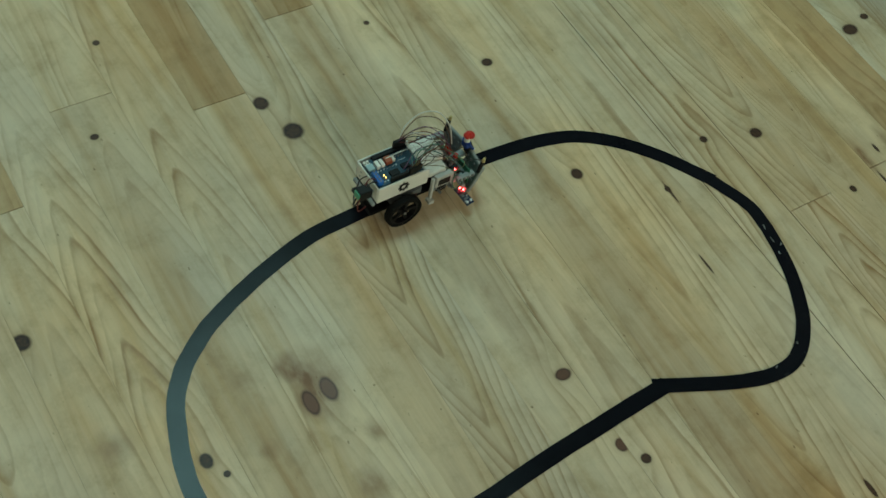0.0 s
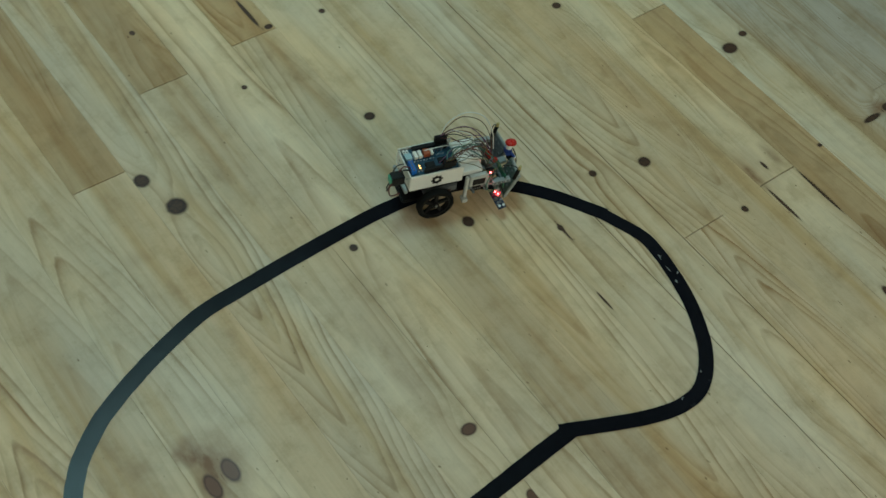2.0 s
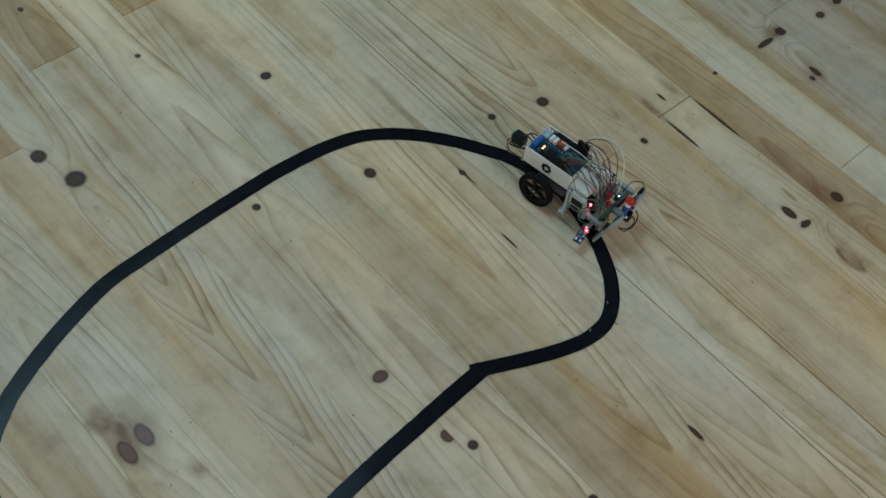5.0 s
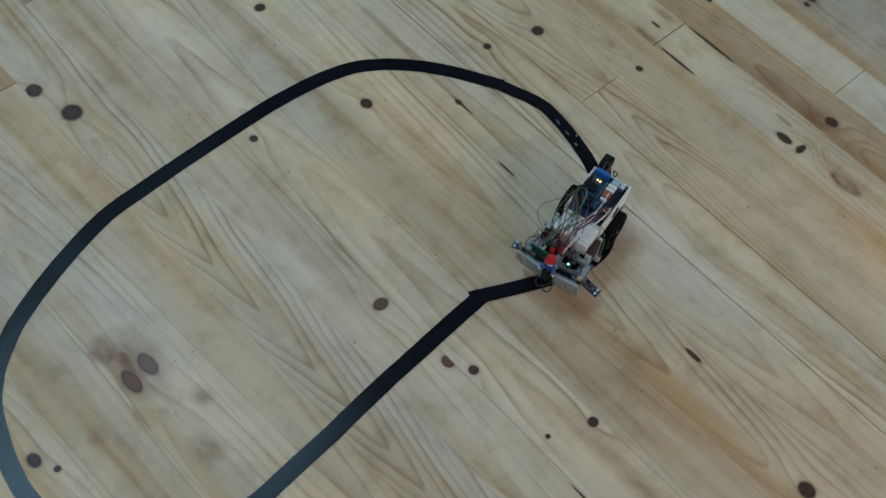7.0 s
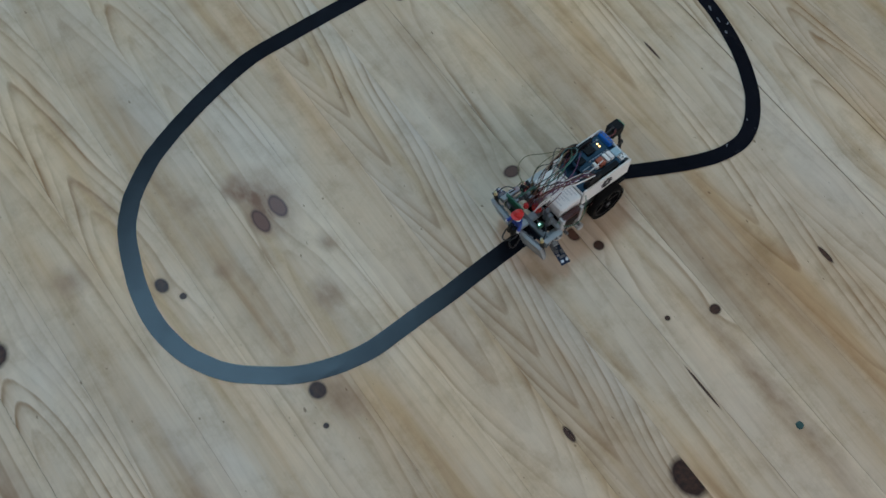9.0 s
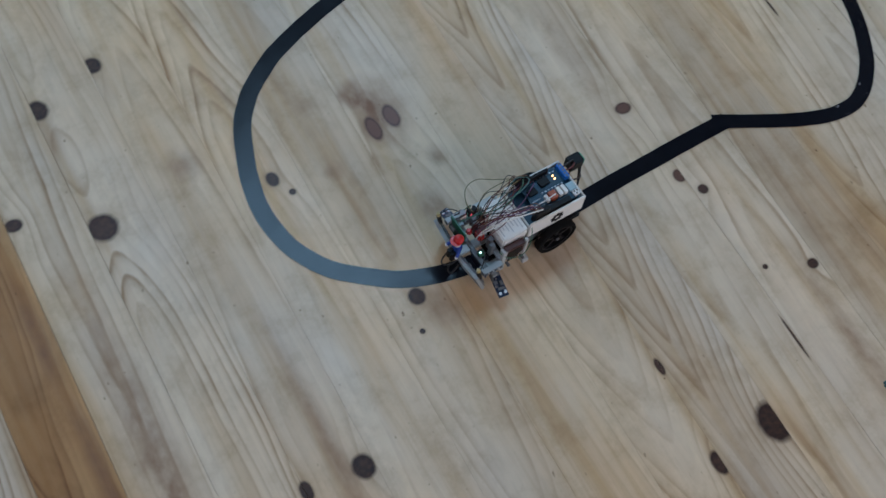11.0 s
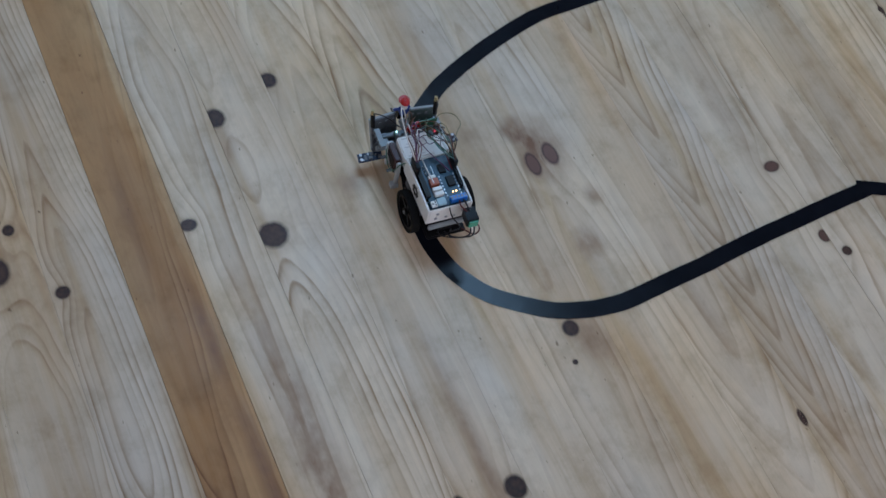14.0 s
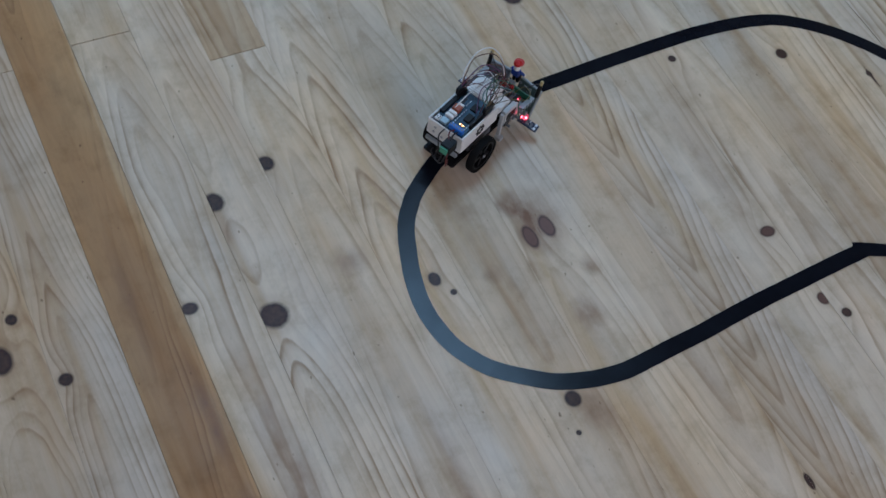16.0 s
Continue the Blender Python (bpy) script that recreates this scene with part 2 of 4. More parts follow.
# ---- shaping helpers ----
def mesh_from(bm, name):
    data = bpy.data.meshes.new(name)
    bm.to_mesh(data)
    bm.free()
    return data


def part(name, bm, mat, parent, label="", smooth=False):
    """One mesh object under a thing or under a part."""
    data = mesh_from(bm, name)
    data.materials.append(mat)
    if smooth:
        data.polygons.foreach_set("use_smooth", [True] * len(data.polygons))
    ob = new(name, data)
    ob.parent = parent
    return tagged(ob, label)


def block(bm, x0, x1, y0, y1, z0, z1, bevel=0.0, m=None):
    out = bmesh.ops.create_cube(bm, size=1)
    vs = out["verts"]
    for v in vs:
        v.co = Vector(((x0 + x1) / 2 + v.co.x * (x1 - x0), (y0 + y1) / 2 + v.co.y * (y1 - y0), (z0 + z1) / 2 + v.co.z * (z1 - z0)))
    if bevel:
        edges = list({e for v in vs for e in v.link_edges})
        vs = bmesh.ops.bevel(bm, geom=edges, offset=bevel, segments=2, affect="EDGES")["verts"]
    if m is not None:
        bmesh.ops.transform(bm, matrix=m, verts=list({v for v in vs}))
    return bm


def box(*a, bevel=0.0, m=None):
    return block(bmesh.new(), *a, bevel=bevel, m=m)


def rod(bm, a, b, r, sides=12, r2=None):
    a, b = Vector(a), Vector(b)
    d = b - a
    m = Matrix.Translation((a + b) / 2) @ d.to_track_quat("Z", "Y").to_matrix().to_4x4()
    bmesh.ops.create_cone(bm, cap_ends=True, segments=sides, radius1=r, radius2=r if r2 is None else r2, depth=d.length, matrix=m)
    return bm


def curve_points(points, steps=8, closed=False):
    """A Catmull-Rom curve through the points."""
    p = [Vector(q) for q in points]
    n = len(p)
    out = []
    for i in range(n if closed else n - 1):
        a, b, c, d = (p[(i + k) % n] if closed else p[min(max(i + k, 0), n - 1)] for k in (-1, 0, 1, 2))
        for s in range(steps):
            t = s / steps
            out.append(0.5 * (2 * b + (c - a) * t + (2 * a - 5 * b + 4 * c - d) * t * t + (3 * b - a - 3 * c + d) * t ** 3))
    if not closed:
        out.append(p[-1])
    return out


def tube(points, r, sides=6, steps=8):
    bm = bmesh.new()
    line = curve_points(points, steps)
    rings = []
    for i, c in enumerate(line):
        along = (line[min(i + 1, len(line) - 1)] - line[max(i - 1, 0)]).normalized()
        q = along.to_track_quat("Z", "Y")
        rings.append([bm.verts.new(c + q @ Vector((r * math.cos(2 * math.pi * k / sides), r * math.sin(2 * math.pi * k / sides), 0))) for k in range(sides)])
    for a, b in zip(rings, rings[1:]):
        for k in range(sides):
            bm.faces.new((a[k], a[(k + 1) % sides], b[(k + 1) % sides], b[k]))
    bm.faces.new(rings[0][::-1])
    bm.faces.new(rings[-1])
    return bm


def perforated(bm, wide, high, nx, nz, thick, hole=0.3):
    """A plate in the xz plane with nx times nz round holes."""
    cw, ch = wide / nx, high / nz
    r = hole * min(cw, ch)
    for side in (1, -1):
        y = side * thick / 2
        for i in range(nx):
            for j in range(nz):
                cx, cz = -wide / 2 + (i + 0.5) * cw, -high / 2 + (j + 0.5) * ch
                outer = [bm.verts.new((cx + cw / 2 * a, y, cz + ch / 2 * b)) for a, b in ((1, 0), (1, 1), (0, 1), (-1, 1), (-1, 0), (-1, -1), (0, -1), (1, -1))]
                inner = [bm.verts.new((cx + r * math.cos(k * math.pi / 4), y, cz + r * math.sin(k * math.pi / 4))) for k in range(8)]
                back = [bm.verts.new((v.co.x, 0, v.co.z)) for v in inner]
                for k in range(8):
                    n = (k + 1) % 8
                    bm.faces.new((outer[k], outer[n], inner[n], inner[k]) if side < 0 else (outer[n], outer[k], inner[k], inner[n]))
                    bm.faces.new((inner[k], inner[n], back[n], back[k]))
    w, h, t = wide / 2, high / 2, thick / 2
    for x0, x1, z0, z1 in ((-w, -w, -h, h), (w, w, -h, h), (-w, w, -h, -h), (-w, w, h, h)):
        bm.faces.new([bm.verts.new(c) for c in ((x0, -t, z0), (x1, -t, z1), (x1, t, z1), (x0, t, z0))])
    return bm


# ---- room ----
X0, X1, Y0, Y1, TOP = ROOM


def unseen_wall(name, along, at, lo, hi, thick, win):
    """An unseen wall of the room with one added opening (u0, u1, z0, z1) through it."""
    bm = bmesh.new()
    u0, u1, z0, z1 = win
    for a, b, c, d in ((lo, u0, 0, TOP), (u1, hi, 0, TOP), (u0, u1, 0, z0), (u0, u1, z1, TOP)):
        if along == "y":
            block(bm, min(at, at + thick), max(at, at + thick), a, b, c, d)
        else:
            block(bm, a, b, min(at, at + thick), max(at, at + thick), c, d)
    ob = new(name, mesh_from(bm, name))
    ob.data.materials.append(PLASTER)
    return tagged(ob, "unseen plain light plaster wall with an added window opening", "wall", kind="structure")


def plain_box(name, dims, mat, label, category):
    ob = new(name, mesh_from(box(*dims), name))
    ob.data.materials.append(mat)
    return tagged(ob, label, category, kind="structure")


# walls out of view, added to enclose and bounce the light; openings are invented
unseen_wall("wall_west", "y", X0, Y0, Y1, -0.2, (-1.3, 0.9, 0.95, 2.25))
unseen_wall("wall_south", "x", Y0, X0 - 0.2, X1 + 0.2, -0.2, (0.0, 2.6, 0.95, 2.25))
plain_box("wall_east", (X1, X1 + 0.2, Y0, Y1, 0, TOP), PLASTER, "unseen plain light plaster wall", "wall")
unseen_wall("wall_north", "x", Y1, X0 - 0.2, X1 + 0.2, 0.2, (-0.1, 2.7, 1.0, 2.3))
# unseen ceiling, added and kept dark so that the tape reflects little of it
plain_box("ceiling", (X0 - 0.2, X1 + 0.2, Y0 - 0.2, Y1 + 0.2, TOP, TOP + 0.15), CEILING, "unseen dark grey ceiling that keeps the tape's reflections dim", "ceiling")

panel = tagged(new("ceiling_light"), "flat white ceiling light panel, switched on", "ceiling light")
panel.location = (1.03, 2.15, TOP)
part("frame", block(block(block(box(-0.72, 0.72, -0.55, -0.51, -0.05, 0), -0.72, 0.72, 0.51, 0.55, -0.05, 0), -0.72, -0.68, -0.51, 0.51, -0.05, 0), 0.68, 0.72, -0.51, 0.51, -0.05, 0), FRAME, panel)
part("diffuser", box(-0.68, 0.68, -0.51, 0.51, -0.03, -0.004), DIFFUSER, panel, "glowing white diffuser")


# ---- pine floor ----
SEAMS = [-0.44, -0.34, -0.24, -0.14, -0.042, 0.058, 0.158, 0.255, 0.36, 0.467, 0.573, 0.669, 0.775, 0.872, 0.975,
         1.07, 1.18, 1.289, 1.392, 1.488, 1.592, 1.682, 1.768, 1.86, 1.963, 2.07, 2.17, 2.27]
JOINTS = {2: (1.333,), 4: (1.353,), 6: (1.247,), 8: (1.41,), 10: (1.318,), 12: (1.46,), 14: (1.48,), 18: (0.697,), 20: (0.708,), 21: (1.15,), 22: (0.425,), 24: (0.759,)}
BROWN, TANNED, GREYED, BOLD = {(3, 0)}, {(6, 1), (10, 1), (12, 1), (21, 0), (14, 1), (1, 1)}, {(23, 0), (24, 0), (24, 1), (25, 0), (26, 0)}, {(0, 0), (1, 0), (2, 0), (2, 1), (4, 0), (5, 0), (6, 0), (7, 0), (10, 0), (18, 0)}
CRISP, ASH = {(2, 0), (11, 0)}, {(22, 0), (22, 1)}
KNOTS = [  # x, y, half width, half length
    (0.704, 1.209, 0.017, 0.017), (0.682, 1.286, 0.013, 0.014), (1.092, 1.208, 0.010, 0.009), (1.45, 0.863, 0.011, 0.011),
    (1.223, 0.83, 0.005, 0.006), (1.097, 0.925, 0.010, 0.011), (0.855, 0.611, 0.013, 0.010), (0.887, 0.437, 0.008, 0.008),
    (0.867, 0.472, 0.009, 0.011), (0.165, 1.017, 0.013, 0.014), (0.32, 0.726, 0.009, 0.012), (1.351, 0.892, 0.007, 0.007),
    (1.796, 0.99, 0.016, 0.013), (2.055, 0.695, 0.010, 0.008), (1.531, 0.686, 0.006, 0.007), (0.418, 0.47, 0.012, 0.013),
    (0.076, 0.756, 0.021, 0.021), (0.065, 0.975, 0.015, 0.017), (-0.031, 0.811, 0.012, 0.010), (-0.198, 0.366, 0.018, 0.020),
    (0.24, 0.286, 0.015, 0.017), (0.766, 0.088, 0.022, 0.029), (0.18, 0.175, 0.011, 0.011), (0.664, 0.075, 0.010, 0.017),
    (0.902, 0.983, 0.007, 0.007), (0.94, 1.381, 0.005, 0.005), (1.616, 0.419, 0.008, 0.016),
    (-0.266, 0.885, 0.008, 0.009), (-0.224, 0.766, 0.010, 0.010), (0.964, 0.261, 0.0085, 0.008), (1.126, -0.017, 0.012, 0.014),
    (1.165, 0.238, 0.004, 0.016), 
    (-0.297, 0.826, 0.016, 0.022), (0.405, 1.332, 0.007, 0.006), (0.487, 1.525, 0.006, 0.006), (1.188, 0.675, 0.002, 0.020), (1.2235, 0.822, 0.0018, 0.026),
    (1.6, 0.655, 0.003, 0.040), (1.68, 0.64, 0.003, 0.055), (1.045, 1.54, 0.004, 0.040), (1.06, 1.49, 0.008, 0.006),
    (0.868, 0.178, 0.0018, 0.036), (0.896, 0.288, 0.004, 0.004), (0.668, 0.227, 0.005, 0.013), (0.160, 0.29, 0.008, 0.014),
    (1.904, 0.711, 0.022, 0.006), (1.953, 0.714, 0.012, 0.010), (1.924, 0.604, 0.006, 0.014), (1.905, 0.596, 0.005, 0.006), (2.115, 0.699, 0.011, 0.007), (1.763, 0.718, 0.005, 0.004), (1.635, 0.739, 0.003, 0.010),
    (1.169, 1.475, 0.006, 0.006), (0.838, 1.600, 0.005, 0.006), (1.848, 1.006, 0.009, 0.007), (1.574, 1.257, 0.009, 0.008), (1.620, 0.385, 0.012, 0.006), (1.712, 0.388, 0.010, 0.012), (0.526, 0.750, 0.0115, 0.021), (0.492, 0.741, 0.0105, 0.022), (0.337, 0.695, 0.005, 0.005), (0.4, 0.42, 0.004, 0.004),
]
STAINS = [  # x, y, half width, half length, strength
    (0.945, 0.1, 0.02, 0.22, 0.5), (0.525, 0.757, 0.022, 0.036, 0.5), (0.485, 0.75, 0.016, 0.034, 0.5),
    (0.515, 0.765, 0.042, 0.062, 0.75), (0.493, 0.805, 0.024, 0.03, 1.0), (0.503, 0.775, 0.012, 0.034, 1.5), (0.47, 0.81, 0.02, 0.02, 0.6), (0.406, 0.70, 0.016, 0.016, 0.55), (0.507, 0.586, 0.026, 0.03, 0.55), (1.622, 0.289, 0.013, 0.032, 2.0),
    (0.215, 0.804, 0.03, 0.028, 0.55), (0.594, 1.149, 0.02, 0.02, 0.25), (0.555, 0.66, 0.016, 0.02, 0.5), (1.63, 0.30, 0.03, 0.07, 0.30),
    (1.62, 0.74, 0.03, 0.06, 0.26), (0.165, 0.99, 0.02, 0.05, 0.19), (0.06, 0.93, 0.02, 0.05, 0.36), (1.7, 0.5, 0.03, 0.05, 0.36),
    (1.94, 0.72, 0.03, 0.02, 0.8), (1.70, 0.415, 0.028, 0.05, 0.7), (1.60, 0.735, 0.012, 0.05, 0.8), (1.665, 0.75, 0.012, 0.03, 0.6), (1.915, 0.60, 0.02, 0.03, 0.5), (0.44, 0.44, 0.03, 0.04, 0.55), (0.42, 0.82, 0.02, 0.02, 0.25), (0.2, 0.22, 0.03, 0.05, 0.25), (0.67, 0.03, 0.02, 0.06, 0.26),
    (-0.062, 0.64, 0.011, 0.1, 0.8), (-0.058, 0.4, 0.012, 0.14, 0.8), (-0.105, 0.86, 0.012, 0.1, 0.5), (-0.1, 0.3, 0.016, 0.12, 0.5), (0.01, 0.3, 0.034, 0.42, 0.7), (0.215, 0.31, 0.014, 0.2, 0.5), (0.83, 0.74, 0.022, 0.2, 0.3), (0.62, 0.43, 0.016, 0.16, 0.3), (1.0, 0.36, 0.03, 0.22, 0.25),
]


GRAIN = {  # plank row and piece: x of the pith line, ring spacing, bluntness of the arches, (y, ring count) along the pith line
    (2, 0): (-0.205, 0.0085, 0.009, ((0.2, -2), (0.55, -1), (0.70, -0.5), (0.808, 0), (0.868, 1), (0.912, 2), (1.01, 3), (1.147, 4), (1.25, 5))),
    (4, 0): (0.006, 0.0128, 0.012, ((0.3, 2.4), (0.7, 1.6), (0.98, 0.6), (1.073, 0), (1.156, 1), (1.246, 2), (1.31, 3), (1.36, 3.6))),
    (5, 0): (0.076, 0.0112, 0.012, ((0.0, 0), (0.55, 0.2), (0.697, 1), (0.9, 1.6), (1.1, 2.2), (1.4, 4))),
    (6, 0): (0.205, 0.0180, 0.012, ((0.1, -3), (0.84, -1), (1.049, 0), (1.136, 1), (1.2, 2))),
    (7, 0): (0.299, 0.0150, 0.010, ((0.1, -5), (0.635, -3), (0.826, -2), (0.95, 0), (1.066, 1), (1.155, 2), (1.232, 3), (1.30, 4), (1.389, 5), (1.477, 6), (1.9, 10))),
    (8, 0): (0.414, 0.0158, 0.010, ((-0.1, 3), (0.091, 2), (0.169, 1), (0.38, 0), (0.6, -0.4), (0.9, -0.8), (1.039, 0), (1.133, 1), (1.225, 2), (1.33, 3))),
    (9, 0): (0.497, 0.0150, 0.011, ((0.0, -4), (0.6, -2), (0.95, -0.6), (1.139, 1), (1.22, 2), (1.302, 3), (1.4, 4), (1.9, 8))),
    (10, 0): (0.628, 0.0165, 0.014, ((0.0, 5), (0.13, 3), (0.197, 2), (0.263, 1), (0.339, 0), (0.5, -0.9), (1.3, -3))),
    (11, 0): (0.703, 0.0128, 0.008, ((-0.1, 11), (0.2, 9.4), (0.352, 8), (0.421, 7), (0.497, 6), (0.6, 5), (0.66, 4), (0.715, 3), (0.834, 2), (0.892, 1), (0.945, 0), (1.08, -1.5), (1.4, -3), (1.9, -5))),
    (12, 0): (0.80, 0.0142, 0.036, ((0.0, 3), (0.5, 1), (1.0, -0.5), (1.4, -1.4))),
    (13, 0): (0.926, 0.0225, 0.014, ((0.0, -2.4), (0.5, -0.5), (0.74, 0.2), (0.894, 1), (1.1, 2.4), (1.45, 4))),
    (15, 0): (1.112, 0.0135, 0.014, ((0.0, 5), (0.25, 3), (0.342, 2), (0.45, 1), (0.8, -1), (1.2, -3))),
    (16, 0): (1.238, 0.0150, 0.017, ((0.0, 3), (0.285, 1), (0.33, 0.6), (0.381, 1), (0.6, 2.2), (1.0, 3))),
    (17, 0): (1.368, 0.0150, 0.014, ((0.0, 3), (0.25, 1.5), (0.32, 0.3), (0.36, 0.2), (0.45, 1.5), (0.507, 2.4), (0.7, 4), (1.0, 5))),
    (18, 1): (1.465, 0.0128, 0.010, ((0.70, 5), (0.85, 3), (0.951, 2), (1.02, 1), (1.11, 0), (1.4, -2))),
    (14, 0): (1.03, 0.0135, 0.012, ((0.0, -3), (0.6, 0), (0.85, 1), (0.96, 2), (1.08, 3), (1.2, 4), (1.5, 6))),
}


def smooth_noise(v, seed):
    return sum(np.sin(v * f + seed * g) * a for f, g, a in ((2.1, 1.3, 1.0), (5.3, 2.7, 0.5), (11.7, 4.1, 0.22), (23.0, 5.9, 0.1))) / 1.4


def plank_mesh(x0, x1, y0, y1, cell, seed, sapwood=0.0, grain=None):
    """A plank with eased edges, whose top carries a ring field, a knot field and a stain field."""
    rng = np.random.RandomState(seed)
    nx, ny = max(int((x1 - x0) / cell), 2), max(int((y1 - y0) / cell), 2)
    xs = np.concatenate(([x0, x0 + 0.0005], np.linspace(x0, x1, nx + 1)[1:-1], [x1 - 0.0005, x1]))
    ys = np.concatenate(([y0, y0 + 0.0005], np.linspace(y0, y1, ny + 1)[1:-1], [y1 - 0.0005, y1]))
    gx, gy = np.meshgrid(xs, ys)
    gz = np.zeros_like(gx)
    gz[[0, -1], :] = gz[:, [0, -1]] = -0.00015
    wide = x1 - x0
    cut = rng.uniform(0, 1)  # flat-sawn planks show arches, the others nearly straight lines
    heart = (x0 + x1) / 2 + wide * (rng.uniform(-0.3, 0.3) if cut < 0.68 else rng.choice([-1, 1]) * rng.uniform(0.7, 1.1))
    across = gx - heart + 0.008 * smooth_noise(gy * 1.3, rng.uniform(0, 50)) + 0.0025 * smooth_noise(gy * 4 + gx * 18, rng.uniform(0, 50))
    depth = rng.uniform(0.012, 0.035)
    ring = np.sqrt((across * rng.uniform(0.8, 1.1)) ** 2 + depth ** 2)
    ring += rng.choice([-1, 1]) * rng.uniform(0.035, 0.075) * (gy - y0) + 0.007 * smooth_noise(gy * rng.uniform(0.9, 1.6), rng.uniform(0, 50)) + 0.0022 * smooth_noise(gy * 5 - gx * 14, rng.uniform(0, 50))
    pitch = rng.uniform(0.0065, 0.0115)
    if grain:
        pith, pitch, blunt, run = grain
        lean = pith + 0.004 * smooth_noise(gy * 1.1, seed) + 0.0012 * smooth_noise(gy * 4 + gx * 15, seed + 3)
        count = np.interp(gy, [y for y, n in run], [n for y, n in run]) + 0.12 * smooth_noise(gy * 2 + gx * 9, seed + 7)
        soft = np.interp(ys, [y for y, n in run], [n for y, n in run])
        width = max(int(0.05 / cell), 1)
        soft = np.convolve(np.pad(soft, width, mode="edge"), np.ones(2 * width + 1) / (2 * width + 1), mode="valid")
        ring = np.sqrt((gx - lean) ** 2 + blunt ** 2) - blunt + pitch * (0.4 * count + 0.6 * soft[:, None] + 0.88)
    knot, stain = np.stack([np.full_like(gx, 3.0)] * 2 + [np.zeros_like(gx)], -1), np.zeros_like(gx)
    for kx, ky, a, b in KNOTS:
        if x0 - 0.004 < kx < x1 + 0.004 and y0 - 0.1 < ky < y1 + 0.1:
            dx, dy = gx - kx, gy - ky
            here = np.stack([0.3 * dx / a, 0.3 * dy / b, np.full_like(gx, 0.85 if abs(kx - 0.512) < 0.025 else 0.6 if 0.85 < kx < 0.87 and ky > 0.4 else 0.16 * ((kx * 37 + ky * 53) % 1))], -1)
            nearer = np.hypot(here[..., 0], here[..., 1]) < np.hypot(knot[..., 0], knot[..., 1])
            knot[nearer] = here[nearer]
            if a > 0.006:
                ring += 1.3 * a * np.exp(-((dx / (2.4 * a)) ** 2 + (dy / (4.5 * b)) ** 2))
    for sx, sy, a, b, power in STAINS:
        if x0 < sx < x1:
            stain = np.maximum(stain, np.minimum(0.88, power * np.clip(1.25 - np.sqrt(((gx - sx) / a) ** 2 + ((gy - sy) / b) ** 2), 0, 1)))
    ring = ring / pitch + (0 if grain else rng.uniform(0, 9))
    if not grain:
        ring = ring + 0.3 * np.sin(ring * 1.7) + 0.16 * np.sin(ring * 3.9 + 1.0)
    sap = np.clip(0.5 + (gx - x1 + sapwood * (0.75 + 0.6 * smooth_noise(gy * 2.2, 3.0))) / 0.03, 0, 1) if sapwood else np.zeros_like(gx)
    w, h = len(xs), len(ys)
    top = np.stack([gx, gy, gz], -1).reshape(-1, 3)
    low = np.array([(x0, y0, -0.02), (x1, y0, -0.02), (x1, y1, -0.02), (x0, y1, -0.02)])
    i = np.arange(h - 1)[:, None] * w + np.arange(w - 1)[None, :]
    faces = np.stack([i, i + 1, i + w + 1, i + w], -1).reshape(-1, 4).tolist()
    n = w * h
    a, b, c, d = 0, w - 1, n - 1, n - w
    faces += [(n, n + 1, b, a), (n + 1, n + 2, c, b), (n + 2, n + 3, d, c), (n + 3, n, a, d)]
    data = bpy.data.meshes.new("plank")
    data.from_pydata(np.concatenate([top, low]).tolist(), [], faces)
    layer = data.attributes.new("knot", "FLOAT_VECTOR", "POINT")
    layer.data.foreach_set("vector", np.concatenate([knot.reshape(-1), np.full(12, 3.0)]).astype(np.float32))
    for title, values in (("ring", ring), ("stain", stain), ("sap", sap), ("near", np.hypot(knot[..., 0], knot[..., 1]))):
        layer = data.attributes.new(title, "FLOAT", "POINT")
        layer.data.foreach_set("value", np.concatenate([values.ravel(), np.full(4, 1.0)]).astype(np.float32))
    return data


def build_floor():
    floor = plain_box("floor", (X0 - 0.2, X1 + 0.2, Y0 - 0.2, Y1 + 0.2, -0.06, -0.012), GAP, "knotty varnished pine plank floor with open seams", "floor")
    near_lo, near_hi = -0.25, 1.95
    seams = list(np.arange(SEAMS[0] - 0.1 * 21, SEAMS[0] - 0.05, 0.1)) + SEAMS + list(np.arange(SEAMS[-1] + 0.1, X1, 0.1)) + [X1]
    first = len(seams[:seams.index(SEAMS[0])])
    for k, (a, b) in enumerate(zip(seams, seams[1:])):
        row = k - first
        seen = 0 <= row < len(SEAMS) - 1
        ends = [Y0] + ([near_lo - 0.35 * ((row * 7) % 5) / 5] if seen else []) + list(JOINTS.get(row, ()) if seen else ()) + [near_hi + 0.5 * ((row * 3) % 7) / 7, Y1]
        for j, (c, d) in enumerate(zip(ends, ends[1:])):
            fine = seen and d > near_lo and c < near_hi
            spot = (row, j - 1)
            gap = 0.00012 + {3: 0.0002, 4: 0.0002, 17: 0.0013, 13: 0.0003, 20: 0.0003}.get(row, 0.0)
            data = plank_mesh(a + gap, b - gap, c + gap + 0.0005, d - gap - 0.0005, 0.004 if fine else 0.03, 100 + k * 7 + j, 0.012 if spot in BROWN else 0.0, GRAIN.get(spot))
            data.materials.append(PINE_BROWN if spot in BROWN else PINE_TAN if spot in TANNED else PINE_GREY if spot in GREYED else PINE_ASH if spot in ASH else PINE_CRISP if spot in CRISP else PINE_BOLD if spot in BOLD or spot in GRAIN else PINE)
            ob = new("plank", data)
            ob.location.z = -0.00006 * ((k * 3 + j) % 3)
            ob.parent = floor
    return floor


